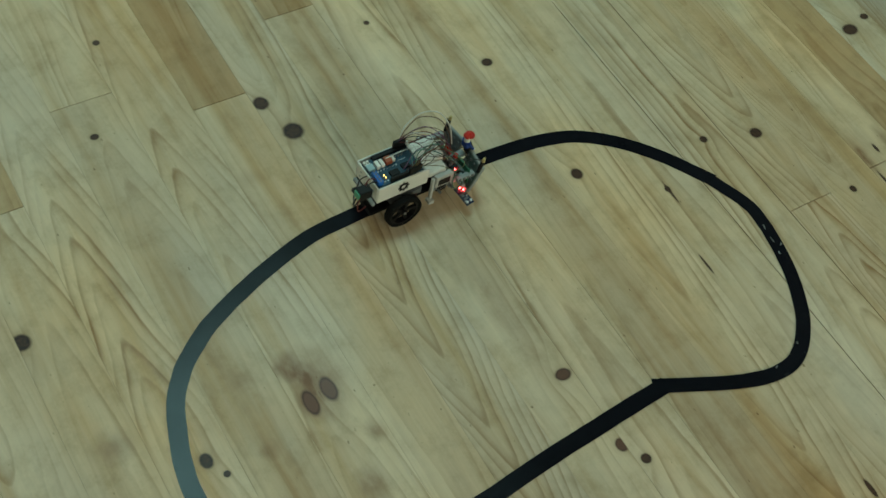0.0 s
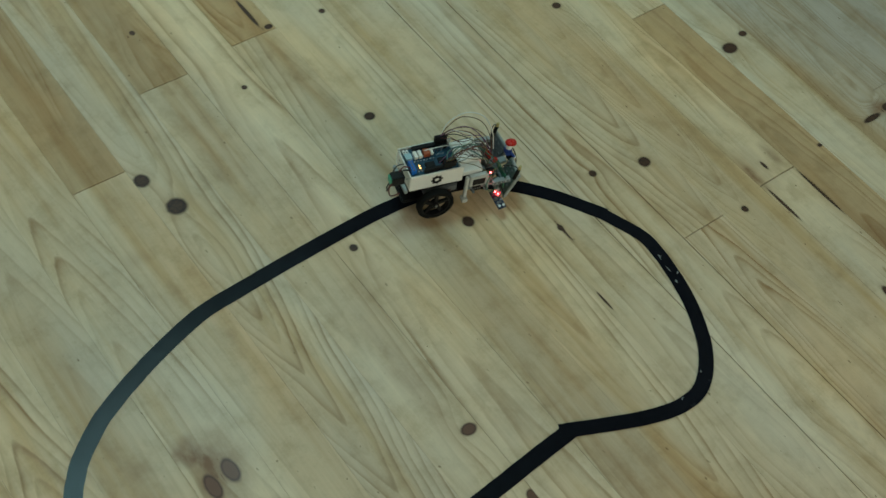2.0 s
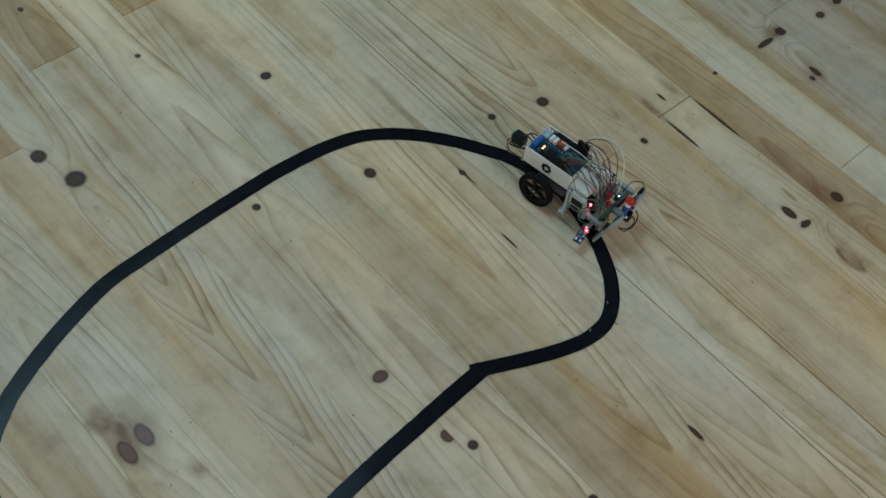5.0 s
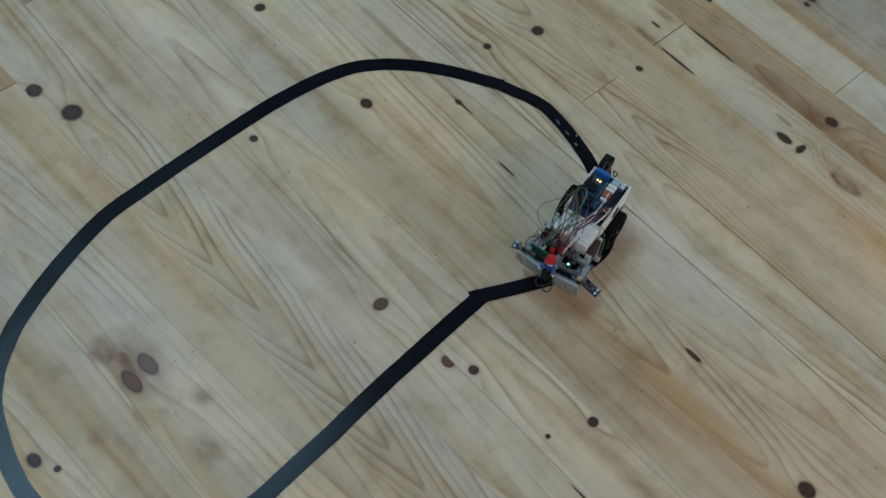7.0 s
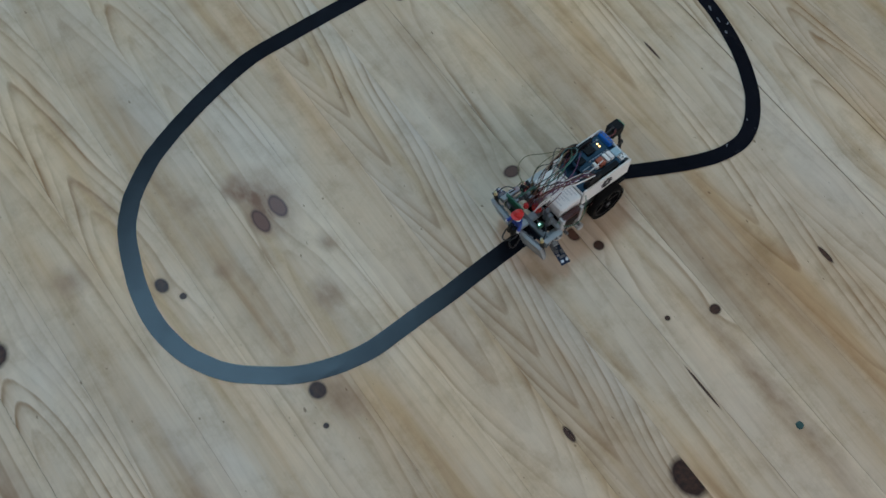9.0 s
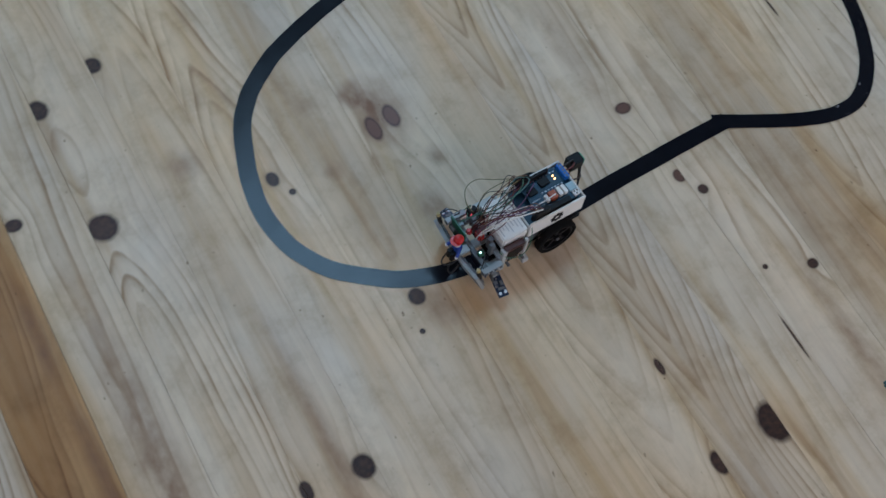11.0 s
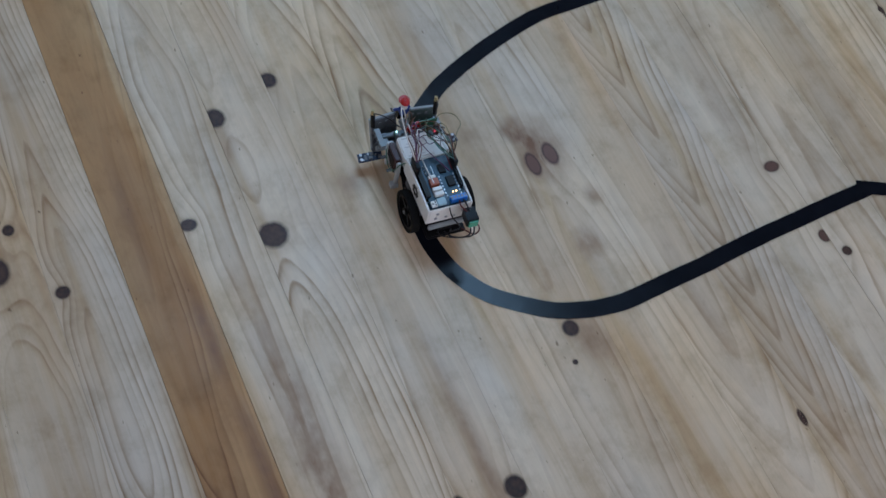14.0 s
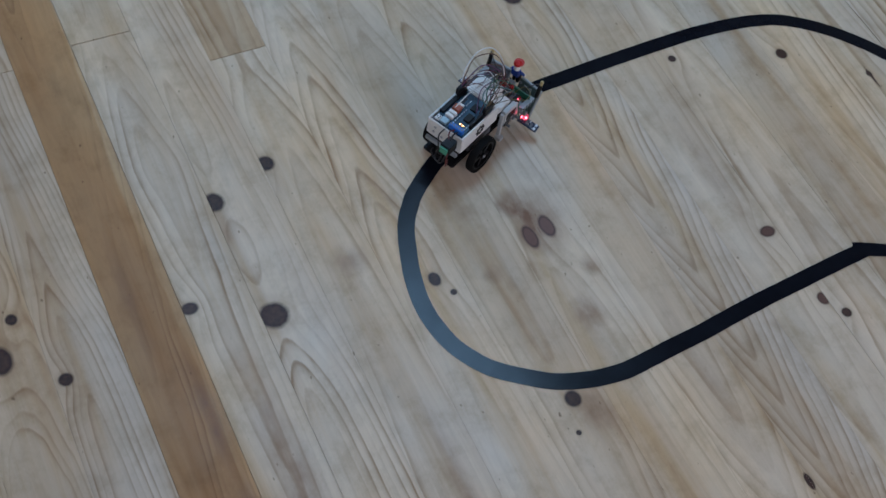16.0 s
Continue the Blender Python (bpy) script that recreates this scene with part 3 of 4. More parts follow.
# ---- tape track ----
TAPE_LINE = [(0.99, 0.523), (0.95, 0.5205), (0.886, 0.5155), (0.82, 0.510), (0.762, 0.505), (0.70, 0.498), (0.645, 0.4915), (0.595, 0.4875), (0.559, 0.484), (0.512, 0.4805),
             (0.461, 0.4865), (0.411, 0.5025), (0.37, 0.5275), (0.327, 0.5625), (0.298, 0.609), (0.286, 0.655), (0.284, 0.69), (0.288, 0.727), (0.2995, 0.772), (0.32, 0.828),
             (0.341, 0.860), (0.362, 0.883), (0.405, 0.917), (0.43, 0.9315), (0.48, 0.955), (0.548, 0.981), (0.63, 1.0045), (0.70, 1.0105), (0.78, 1.0155), (0.86, 1.019),
             (0.95, 1.0215), (0.995, 1.0205), (1.042, 1.0175), (1.095, 1.0095), (1.148, 0.9915), (1.206, 0.9495), (1.258, 0.8905), (1.302, 0.821),
             (1.331, 0.743), (1.331, 0.697), (1.322, 0.646), (1.304, 0.587), (1.277, 0.532), (1.253, 0.500), (1.222, 0.473), (1.19, 0.460), (1.145, 0.4605), (1.092, 0.476), (1.04, 0.498), (0.985, 0.523)]
TAPE_WIDTH = (0.0268, 0.0246)  # the long strip, the short puckered strip


def tape_strip(points, lift, rough, wide):
    """A strip of tape with a softly uneven edge and small puckers, 0.3 mm thick."""
    bm = bmesh.new()
    line = curve_points([(x, y, 0) for x, y in points], 14)
    rows = []
    for i, c in enumerate(line):
        along = (line[min(i + 1, len(line) - 1)] - line[max(i - 1, 0)]).normalized()
        side = Vector((-along.y, along.x, 0))
        row = []
        for k in range(7):
            u = k / 6 - 0.5
            edge = 0.0005 * noise.noise(c * 40 + Vector((k * 3, 0, 0))) if k in (0, 6) else 0
            pucker = rough * max(0, noise.noise(c * 55 + side * u * 2)) * (1 - 4 * u * u * 0.6)
            row.append(bm.verts.new(c + side * (u * wide + edge) + Vector((0, 0, lift + pucker))))
        rows.append(row)
    for a, b in zip(rows, rows[1:]):
        for k in range(6):
            bm.faces.new((a[k], b[k], b[k + 1], a[k + 1]))
    base = bmesh.ops.extrude_face_region(bm, geom=list(bm.faces))
    for v in base["geom"]:
        if isinstance(v, bmesh.types.BMVert):
            v.co.z = lift - 0.0005
    bmesh.ops.recalc_face_normals(bm, faces=list(bm.faces))
    return bm


def build_tape():
    track = tagged(new("tape_track"), "closed loop of glossy black vinyl tape stuck on the floor", "tape")
    cuts = [0, 37, 49]
    for n, (a, b) in enumerate(zip(cuts, cuts[1:])):
        piece = list(TAPE_LINE[a:b + 1])
        last, before = Vector(piece[-1]), Vector(piece[-2])
        piece.append(tuple(last + (last - before).normalized() * (0.014 if b < 49 else 0.018)))
        part("tape_strip", tape_strip(piece, 0.0007 + 0.0004 * (n % 2), 0.0011 if a == 37 else 0.00012, TAPE_WIDTH[n]), TAPE, track)
    # pale grey slivers paint in the glints of the puckered tape
    for x, y, size, turn in ((1.3265, 0.69, 0.006, 72), (1.322, 0.664, 0.007, 84), (1.331, 0.65, 0.004, 30), (1.316, 0.637, 0.004, 75), (1.168, 0.467, 0.003, 30), (1.228, 0.487, 0.003, 60)):
        bm = bmesh.new()
        bmesh.ops.create_icosphere(bm, subdivisions=2, radius=1, matrix=pose(x, y, 0.0019, 0, 0, turn) @ Matrix.Diagonal((size, 0.0011, 0.0008, 1)))
        for v in bm.verts:
            v.co += Vector((noise.noise(v.co * 400), noise.noise(v.co * 430 + Vector((9, 0, 0))), 0)) * 0.0012
        part("glint", bm, GLINT, track, "pale sliver painted as a glint on the tape", smooth=True)
    return track


# ---- robot ----
def build_wheel(robot, side):
    """A spoked plastic wheel with a ribbed tyre, its axle along y."""
    wheel = tagged(new("wheel"))
    wheel.parent = robot
    bm = bmesh.new()
    profile = [(0.0262, -0.006), (0.0315, -0.0062), (0.0325, -0.004), (0.0325, 0.004), (0.0315, 0.0062), (0.0262, 0.006)]
    n = 40
    rings = [[bm.verts.new(((r - 0.0004 * (k % 2) * (r > 0.032)) * math.cos(2 * math.pi * k / n), y, (r - 0.0004 * (k % 2) * (r > 0.032)) * math.sin(2 * math.pi * k / n))) for r, y in profile] for k in range(n)]
    for k in range(n):
        a, b = rings[k], rings[(k + 1) % n]
        for j in range(6):
            bm.faces.new((a[j], a[(j + 1) % 6], b[(j + 1) % 6], b[j]))
    part("tyre", bm, RUBBER, wheel, smooth=True)
    bm = bmesh.new()
    rings = [[bm.verts.new((r * math.cos(2 * math.pi * k / n), y, r * math.sin(2 * math.pi * k / n))) for r, y in ((0.0235, -0.005), (0.0265, -0.005), (0.0265, 0.005), (0.0235, 0.005))] for k in range(n)]
    for k in range(n):
        a, b = rings[k], rings[(k + 1) % n]
        for j in range(4):
            bm.faces.new((a[j], a[(j + 1) % 4], b[(j + 1) % 4], b[j]))
    rod(bm, (0, -0.006, 0), (0, 0.006, 0), 0.0055, 16)
    for k in range(5):
        block(bm, 0.004, 0.0245, -0.0025, 0.0025, -0.0027, 0.0027, m=pose(0, 0, 0, 0, 72 * k, 0))
    part("rim", bm, BLACK, wheel)
    part("axle_cap", rod(bmesh.new(), (0, side * 0.006, 0), (0, side * 0.0075, 0), 0.0025, 10), METAL, wheel)
    return wheel


def gear_mark(bm, y, flip):
    """A flat gear shape on the side wall."""
    spin = []
    for k in range(32):
        r = 0.0105 if k % 4 in (0, 1) else 0.008
        spin.append((r * math.cos(2 * math.pi * k / 32), r * math.sin(2 * math.pi * k / 32)))
    hole = [(0.0042 * math.cos(2 * math.pi * k / 32), 0.0042 * math.sin(2 * math.pi * k / 32)) for k in range(32)]
    o = [bm.verts.new((0.003 + x, y, 0.0795 + z)) for x, z in spin]
    i = [bm.verts.new((0.003 + x, y, 0.0795 + z)) for x, z in hole]
    for k in range(32):
        n = (k + 1) % 32
        f = (o[k], o[n], i[n], i[k])
        bm.faces.new(f if not flip else f[::-1])
    geom = bmesh.ops.extrude_face_region(bm, geom=list(bm.faces))["geom"]
    for v in geom:
        if isinstance(v, bmesh.types.BMVert):
            v.co.y += 0.0008 if flip else -0.0008
    bmesh.ops.recalc_face_normals(bm, faces=list(bm.faces))
    return bm


def liftarm(bm, x0, x1, y, z, wide=0.0075):
    """A grey beam along x with round holes along its side."""
    count = max(int((x1 - x0) / 0.008), 1)
    plate = perforated(bmesh.new(), x1 - x0, wide, count, 1, wide)
    bmesh.ops.transform(plate, matrix=pose((x0 + x1) / 2, y, z), verts=list(plate.verts))
    for f in list(plate.faces):
        bm.faces.new([bm.verts.new(v.co) for v in f.verts])
    plate.free()
    return bm


def build_sensor(robot, side):
    """A blue line sensor board that sticks out low beside the front."""
    m = pose(0.107, side * 0.043, 0.026, side * -10, 0, side * -8)
    s = side
    lo, hi = sorted((0, s * 0.036))
    board = part("sensor_board", box(-0.0075, 0.0075, lo, hi, 0, 0.0016, m=m), DEEPBLUE, robot, "small blue sensor circuit board")
    bm = bmesh.new()
    for x, y, r in ((-0.004, 0.031, 0.0022), (0.004, 0.031, 0.0022)):
        rod(bm, m @ Vector((x, s * y, 0.0016)), m @ Vector((x, s * y, 0.0042)), r, 10)
    part("probe", bm, LENS, board, "pale clear sensor eyes")
    bm = bmesh.new()
    # the last block is an added screen that hides the lit diodes from ahead
    for x0, x1, y0, y1, h in ((-0.006, -0.001, 0.014, 0.02, 0.005), (0.001, 0.006, 0.012, 0.017, 0.003), (-0.005, 0.004, 0.022, 0.026, 0.0025), (-0.006, -0.002, 0.001, 0.006, 0.006), (0.0066, 0.0076, 0.002, 0.0135, 0.011)):
        a, b = sorted((s * y0, s * y1))
        block(bm, x0, x1, a, b, 0.0016, h, m=m)
    part("board_parts", bm, DARKGREY, board)
    bm = bmesh.new()
    for x0, x1, y0, y1 in ((-0.0065, -0.0035, 0.027, 0.029), (0.0025, 0.0065, 0.0185, 0.0215), (-0.0005, 0.002, 0.008, 0.0105)):
        a, b = sorted((s * y0, s * y1))
        block(bm, x0, x1, a, b, 0.0016, 0.0028, m=m)
    part("solder_pads", bm, METAL, board)
    for x, y in ((0.004, 0.01), (0.001, 0.0045)) if s < 0 else ():
        bm = bmesh.new()
        bmesh.ops.create_icosphere(bm, subdivisions=1, radius=0.0022, matrix=m @ Matrix.Translation((x, s * y, 0.005)))
        part("diode", bm, LED_RED, board, "lit red diode", smooth=True)


def build_robot():
    robot = tagged(new("line_following_robot"), "small two-wheeled robot with blue circuit board, grey beams and loose wires", "robot")

    # chassis
    part("chassis_plate", box(-0.052, 0.10, -0.03, 0.03, 0.028, 0.034, bevel=0.002), BLACK, robot, "black chassis plate")
    for s in (1, -1):
        lo, hi = sorted((s * 0.012, s * 0.03))
        part("motor", box(-0.014, 0.045, lo, hi, 0.0345, 0.0505, bevel=0.002), DARKGREY, robot)
        part("motor_shaft", rod(bmesh.new(), (0, s * 0.036, 0.0325), (0, s * 0.04, 0.0325), 0.0027, 10), WHITE, robot)
    part("battery_holder", box(-0.045, 0.04, -0.012, 0.012, 0.0345, 0.05, bevel=0.0015), BLACK, robot)
    part("underbody", box(-0.041, 0.047, -0.0275, 0.0275, 0.0505, 0.0618, bevel=0.001), BLACK, robot, "black underbody below the tray")
    part("driver_board", box(-0.02, 0.03, -0.0375, -0.0365, 0.04, 0.05), MAROON, robot, "maroon driver board edge")
    part("driver_board", box(-0.02, 0.03, 0.0365, 0.0375, 0.04, 0.05), MAROON, robot, "maroon driver board edge")
    caster = part("caster", rod(bmesh.new(), (0.085, 0, 0.012), (0.085, 0, 0.028), 0.009, 14), GREY, robot)
    bm = bmesh.new()
    bmesh.ops.create_uvsphere(bm, u_segments=16, v_segments=10, radius=0.007, matrix=Matrix.Translation((0.085, 0, 0.0075)))
    part("caster_ball", bm, METAL, caster, smooth=True)

    # white tray with side marks
    bm = bmesh.new()
    for dims in ((-0.044, 0.05, -0.0335, -0.0305, 0.062, 0.0965), (-0.044, 0.05, 0.0305, 0.0335, 0.062, 0.0965), (-0.044, -0.0415, -0.0305, 0.0305, 0.062, 0.0955),
                 (0.0475, 0.05, -0.0305, 0.0305, 0.062, 0.088), (-0.0415, 0.0475, -0.0305, 0.0305, 0.062, 0.065)):
        block(bm, *dims, bevel=0.0009)
    tray = part("tray", bm, WHITE, robot, "white plastic tray")
    part("gear_mark", gear_mark(bmesh.new(), -0.0337, False), BLACK, tray, "black printed gear shape")
    part("gear_mark", gear_mark(bmesh.new(), 0.0337, True), BLACK, tray, "black printed gear shape")
    bm = bmesh.new()
    for y, z in ((-0.02, 0.08), (0.018, 0.084), (0.004, 0.072), (-0.008, 0.07), (0.02, 0.073)):
        rod(bm, (-0.0452, y, z), (-0.0435, y, z), 0.0022, 10)
    part("screw", bm, METAL, tray)
    bm = box(-0.05, -0.0445, -0.03, 0.03, 0.053, 0.06, bevel=0.001)
    part("rear_beam", bm, GREY, robot, "light grey beam")

    # boards
    board = part("main_board", box(-0.0405, 0.0465, -0.0295, 0.0295, 0.084, 0.0858), BLUE, robot, "blue controller circuit board")
    shield = part("shield_board", box(-0.0395, 0.03, -0.0285, 0.0265, 0.0935, 0.0951), BLUE, robot, "blue motor shield board")
    part("pin_header", box(-0.022, 0.04, 0.0215, 0.0285, 0.0858, 0.1), BLACK, shield)
    part("pin_header", box(-0.018, 0.03, -0.028, -0.0245, 0.0858, 0.104), BLACK, shield)
    part("terminal_block", box(-0.0395, -0.0315, -0.0265, -0.002, 0.0951, 0.1045, bevel=0.0008), TERMINAL, shield, "blue screw terminal block")
    bm = bmesh.new()
    for k in range(5):
        rod(bm, (-0.0355, -0.024 + k * 0.005, 0.1044), (-0.0355, -0.024 + k * 0.005, 0.1049), 0.0017, 10)
    part("terminal_screw", bm, DARKGREY, shield)
    part("label_square", box(-0.039, -0.0275, 0.004, 0.0165, 0.0951, 0.0995, bevel=0.0006), PALEBLUE, shield, "pale blue square part")
    part("marked_tile", box(-0.039, -0.03, 0.0175, 0.0255, 0.0951, 0.0985), WHITE, shield)
    bm = bmesh.new()
    for x, y in ((-0.037, 0.0195), (-0.0325, 0.0195), (-0.0345, 0.0235)):
        block(bm, x - 0.001, x + 0.001, y - 0.001, y + 0.001, 0.0985, 0.0992)
    part("marked_dots", bm, BLACK, shield)
    for n in range(2):
        part("relay", box(-0.0245 + n * 0.008, -0.0185 + n * 0.008, 0.003, 0.0165, 0.0951, 0.102, bevel=0.0006), WHITE, shield, "white block part")
    part("relay", box(-0.0075, 0.0035, 0.004, 0.0165, 0.0951, 0.103, bevel=0.0006), ORANGE, shield, "orange block part")
    part("relay", box(0.005, 0.010, 0.005, 0.0155, 0.0951, 0.101, bevel=0.0006), WHITE, shield, "white block part")
    part("chip", box(-0.012, 0.004, -0.02, -0.009, 0.0951, 0.099, bevel=0.0005), BLACK, shield)
    part("chip", box(0.012, 0.026, -0.014, -0.004, 0.0951, 0.0985, bevel=0.0005), BLACK, shield)
    bm = bmesh.new()
    for k in range(14):
        x, y = -0.026 + 0.0055 * (k % 7), -0.0225 + 0.0215 * (k // 7)
        block(bm, x - 0.0012, x + 0.0012, y - 0.0008, y + 0.0008, 0.0951, 0.0966)
    for k in range(9):
        block(bm, 0.0135 + 0.0016 * k, 0.0143 + 0.0016 * k, 0.004, 0.0055, 0.0951, 0.0962)
    part("solder_pads", bm, METAL, shield)
    bm = bmesh.new()
    for k in range(6):
        rod(bm, (0.013 + 0.003 * k, 0.012 + 0.004 * (k % 2), 0.0951), (0.013 + 0.003 * k, 0.012 + 0.004 * (k % 2), 0.0985), 0.0013, 8)
    part("capacitor", bm, DARKGREY, shield)
    for x, y in ((-0.0215, -0.0165), (-0.0215, -0.0115)):
        bm = bmesh.new()
        bmesh.ops.create_icosphere(bm, subdivisions=1, radius=0.0012, matrix=Matrix.Translation((x, y, 0.0966)))
        part("diode", bm, LED_AMBER, shield, "lit amber diode", smooth=True)

    # rear connector and its leads
    plug = part("rear_connector", box(-0.075, -0.053, -0.031, -0.014, 0.082, 0.1, bevel=0.0012), BLACK, robot, "black plug with green terminal end")
    part("green_terminal", box(-0.0775, -0.075, -0.029, -0.016, 0.085, 0.097), GREEN, plug, "green screw terminal")

    # front block, brackets and beams
    pack = part("battery_pack", box(0.0515, 0.092, -0.013, 0.032, 0.062, 0.087, bevel=0.0018), WHITE, robot, "white battery block with faint printed lines")
    bm = bmesh.new()
    for k in range(7):
        block(bm, 0.056 + 0.005 * k, 0.0578 + 0.005 * k, 0.0, 0.026 - 0.004 * (k % 3), 0.087, 0.0871)
    part("print_bars", bm, material("faint_grey_print", (0.55, 0.55, 0.54), 0.5), pack)
    part("cover_plate", box(0.0515, 0.086, -0.032, -0.014, 0.07, 0.08, bevel=0.001), WHITE, robot)
    for s in (1, -1):
        part("side_beam", liftarm(bmesh.new(), 0.058, 0.128, s * 0.037, 0.046), GREY, robot, "light grey perforated beam")
        # the left housing is dark, standing in for dim wires between the brackets
        housing = part("housing", box(0.061, 0.094, *sorted((s * 0.034, s * 0.0425)), 0.05, 0.075, bevel=0.001), PALEGREY if s < 0 else MAROON, robot, "housing with a dark window")
        part("window", box(0.066, 0.088, *sorted((s * 0.042, s * 0.0432)), 0.054, 0.068), BLACK, housing)
        part("bracket", box(0.054, 0.059, *sorted((s * 0.036, s * 0.042)), 0.02, 0.074, bevel=0.0008), PALEGREY, robot, "light grey upright bracket")
        part("bracket_foot", box(0.05, 0.06, *sorted((s * 0.036, s * 0.048)), 0.018, 0.026, bevel=0.0008), PALEGREY, robot)
        part("angle_beam", liftarm(bmesh.new(), 0.1, 0.132, s * 0.046, 0.055), GREY, robot)
        part("angle_beam", box(0.108, 0.115, *sorted((s * 0.026, s * 0.052)), 0.034, 0.041, bevel=0.0008), GREY, robot)
        bm = bmesh.new()
        for px, pz in ((0.104, 0.055), (0.112, 0.055), (0.12, 0.055), (0.128, 0.055), (0.066, 0.046), (0.09, 0.046)):
            rod(bm, (px, s * 0.0445, pz), (px, s * 0.0515, pz), 0.0024, 10)
        part("peg", bm, DARKGREY, robot)
        part("bracket", box(0.09, 0.097, *sorted((s * 0.034, s * 0.043)), 0.034 if s < 0 else 0.022, 0.062 if s < 0 else 0.074, bevel=0.0008), GREY if s < 0 else PALEGREY, robot, "light grey upright bracket")
        motor = part("small_servo", box(0.066, 0.084, *sorted((s * 0.03, s * 0.0415)), 0.036, 0.05, bevel=0.001), BLACK, robot)
        bm = bmesh.new()
        for k in range(4):
            rod(bm, (0.069 + 0.004 * k, s * 0.0415, 0.043), (0.069 + 0.004 * k, s * 0.043, 0.043), 0.0012, 8)
        part("servo_screw", bm, METAL, motor)
        build_sensor(robot, s)
    part("cross_beam", box(0.094, 0.101, -0.04, 0.04, 0.052, 0.059, bevel=0.0008), GREY, robot)
    bm = box(0.09, 0.145, -0.006, 0.006, 0.046, 0.052, bevel=0.001)
    part("nose_beam", bm, GREY, robot)
    part("cross_bar", box(0.118, 0.125, -0.046, 0.046, 0.046, 0.053, bevel=0.001), DARKGREY, robot)

    # two upright perforated bumper plates, each with a post at its outer end
    for s in (1, -1):
        bm = perforated(bmesh.new(), 0.042, 0.056, 5, 7, 0.005)
        bmesh.ops.transform(bm, matrix=pose(0.139, s * 0.031, 0.038, 20, 0, 90 + s * 6), verts=list(bm.verts))
        plate = part("bumper_plate", bm, GREY, robot, "grey perforated upright plate")
        # dark boards paint in the plates' shaded backs; the right one is green-grey
        back = box(-0.02, 0.02, 0.0032, 0.0048, -0.022, 0.027, m=pose(0.139, s * 0.031, 0.038, 20, 0, 90 + s * 6))
        part("shade_board", back, GREYBOARD if s < 0 else SHADE_GREY, plate, "dark board that paints in the shade on the plate's back")
        dots = bmesh.new()
        for k in range(16):
            u, w = -0.0165 + 0.0105 * (k % 4), -0.017 + 0.012 * (k // 4)
            block(dots, u, u + 0.0032 + 0.001 * (k % 3), 0.0048, 0.0062 + 0.0006 * (k % 2), w, w + 0.0026 + 0.001 * (k % 2), m=pose(0.139, s * 0.031, 0.038, 20, 0, 90 + s * 6))
        part("board_parts", dots, DARKGREY, plate)
        bm = rod(bmesh.new(), (0.139, s * 0.049, 0.056), (0.1445, s * 0.0495, 0.08), 0.0034, 12)
        part("post", bm, BLACK, plate, "black peg")
        part("post_tip", rod(bmesh.new(), (0.1445, s * 0.0495, 0.08), (0.146, s * 0.0496, 0.087), 0.0031, 12, 0.0024), TAN, plate, "tan peg tip")
        bm = box(0.1225, 0.1245, *sorted((s * 0.01, s * 0.046)), 0.034, 0.066 if s < 0 else 0.05)
        part("sensor_backing", bm, GREENBOARD if s < 0 else DEEPBLUE, robot, "small circuit board behind the bumper")
    bm = bmesh.new()
    block(bm, 0.105, 0.114, -0.006, 0.008, 0.066, 0.078, bevel=0.002)
    block(bm, 0.114, 0.121, -0.016, -0.008, 0.064, 0.074, bevel=0.002)
    part("red_module", bm, RED, robot, "red plastic module")
    x, y, z = 0.099, -0.036, 0.071
    # screen and hoods are added to block the diode's glow from behind and ahead
    lamp = part("diode_screen", box(x - 0.0075, x - 0.0035, y - 0.004, y + 0.0042, z - 0.012, z + 0.0075, bevel=0.0006), BLACK, robot, "added black screen behind the lit diode")
    part("screen_hood", box(x - 0.0036, x + 0.0035, y - 0.001, y + 0.0042, z + 0.004, z + 0.0074), BLACK, lamp)
    part("screen_hood", box(x + 0.0032, x + 0.0048, y - 0.004, y + 0.0042, z - 0.008, z + 0.0074), BLACK, lamp)
    bm = bmesh.new()
    bmesh.ops.create_icosphere(bm, subdivisions=2, radius=0.0024, matrix=Matrix.Translation((x, y, z)))
    part("diode", bm, LED_RED, lamp, "lit red diode", smooth=True)

    # toy figure fixed to the nose: one plain mesh in several plain colours
    bm = bmesh.new()

    def shape(fn, slot):
        before = set(bm.faces)
        fn()
        for f in bm.faces:
            if f not in before:
                f.material_index = slot
    at = Matrix.Translation
    shape(lambda: block(bm, 0.141, 0.150, -0.0068, 0.0068, 0.056, 0.07, bevel=0.0012), 0)
    shape(lambda: block(bm, 0.148, 0.157, -0.0065, -0.0006, 0.038, 0.056, bevel=0.001), 1)
    shape(lambda: block(bm, 0.148, 0.157, 0.0006, 0.0065, 0.038, 0.056, bevel=0.001), 1)
    for s in (1, -1):
        shape(lambda: rod(bm, (0.146, s * 0.0075, 0.068), (0.153, s * 0.0115, 0.058), 0.0024, 8), 0)
        shape(lambda: bmesh.ops.create_icosphere(bm, subdivisions=1, radius=0.0026, matrix=at((0.154, s * 0.0118, 0.057))), 2)
    shape(lambda: rod(bm, (0.146, 0, 0.07), (0.146, 0, 0.0805), 0.0052, 14), 2)
    shape(lambda: bmesh.ops.create_uvsphere(bm, u_segments=14, v_segments=8, radius=0.0072, matrix=at((0.1455, 0, 0.0835)) @ Matrix.Diagonal((1.05, 1, 0.8, 1))), 3)
    shape(lambda: rod(bm, (0.1495, 0, 0.082), (0.1495, 0, 0.0832), 0.0085, 14), 3)
    bmesh.ops.transform(bm, matrix=Matrix.Translation((0.146, 0, 0.097)) @ Matrix.Translation((-0.146, 0, -0.0885)), verts=list(bm.verts))
    data = mesh_from(bm, "toy_figure")
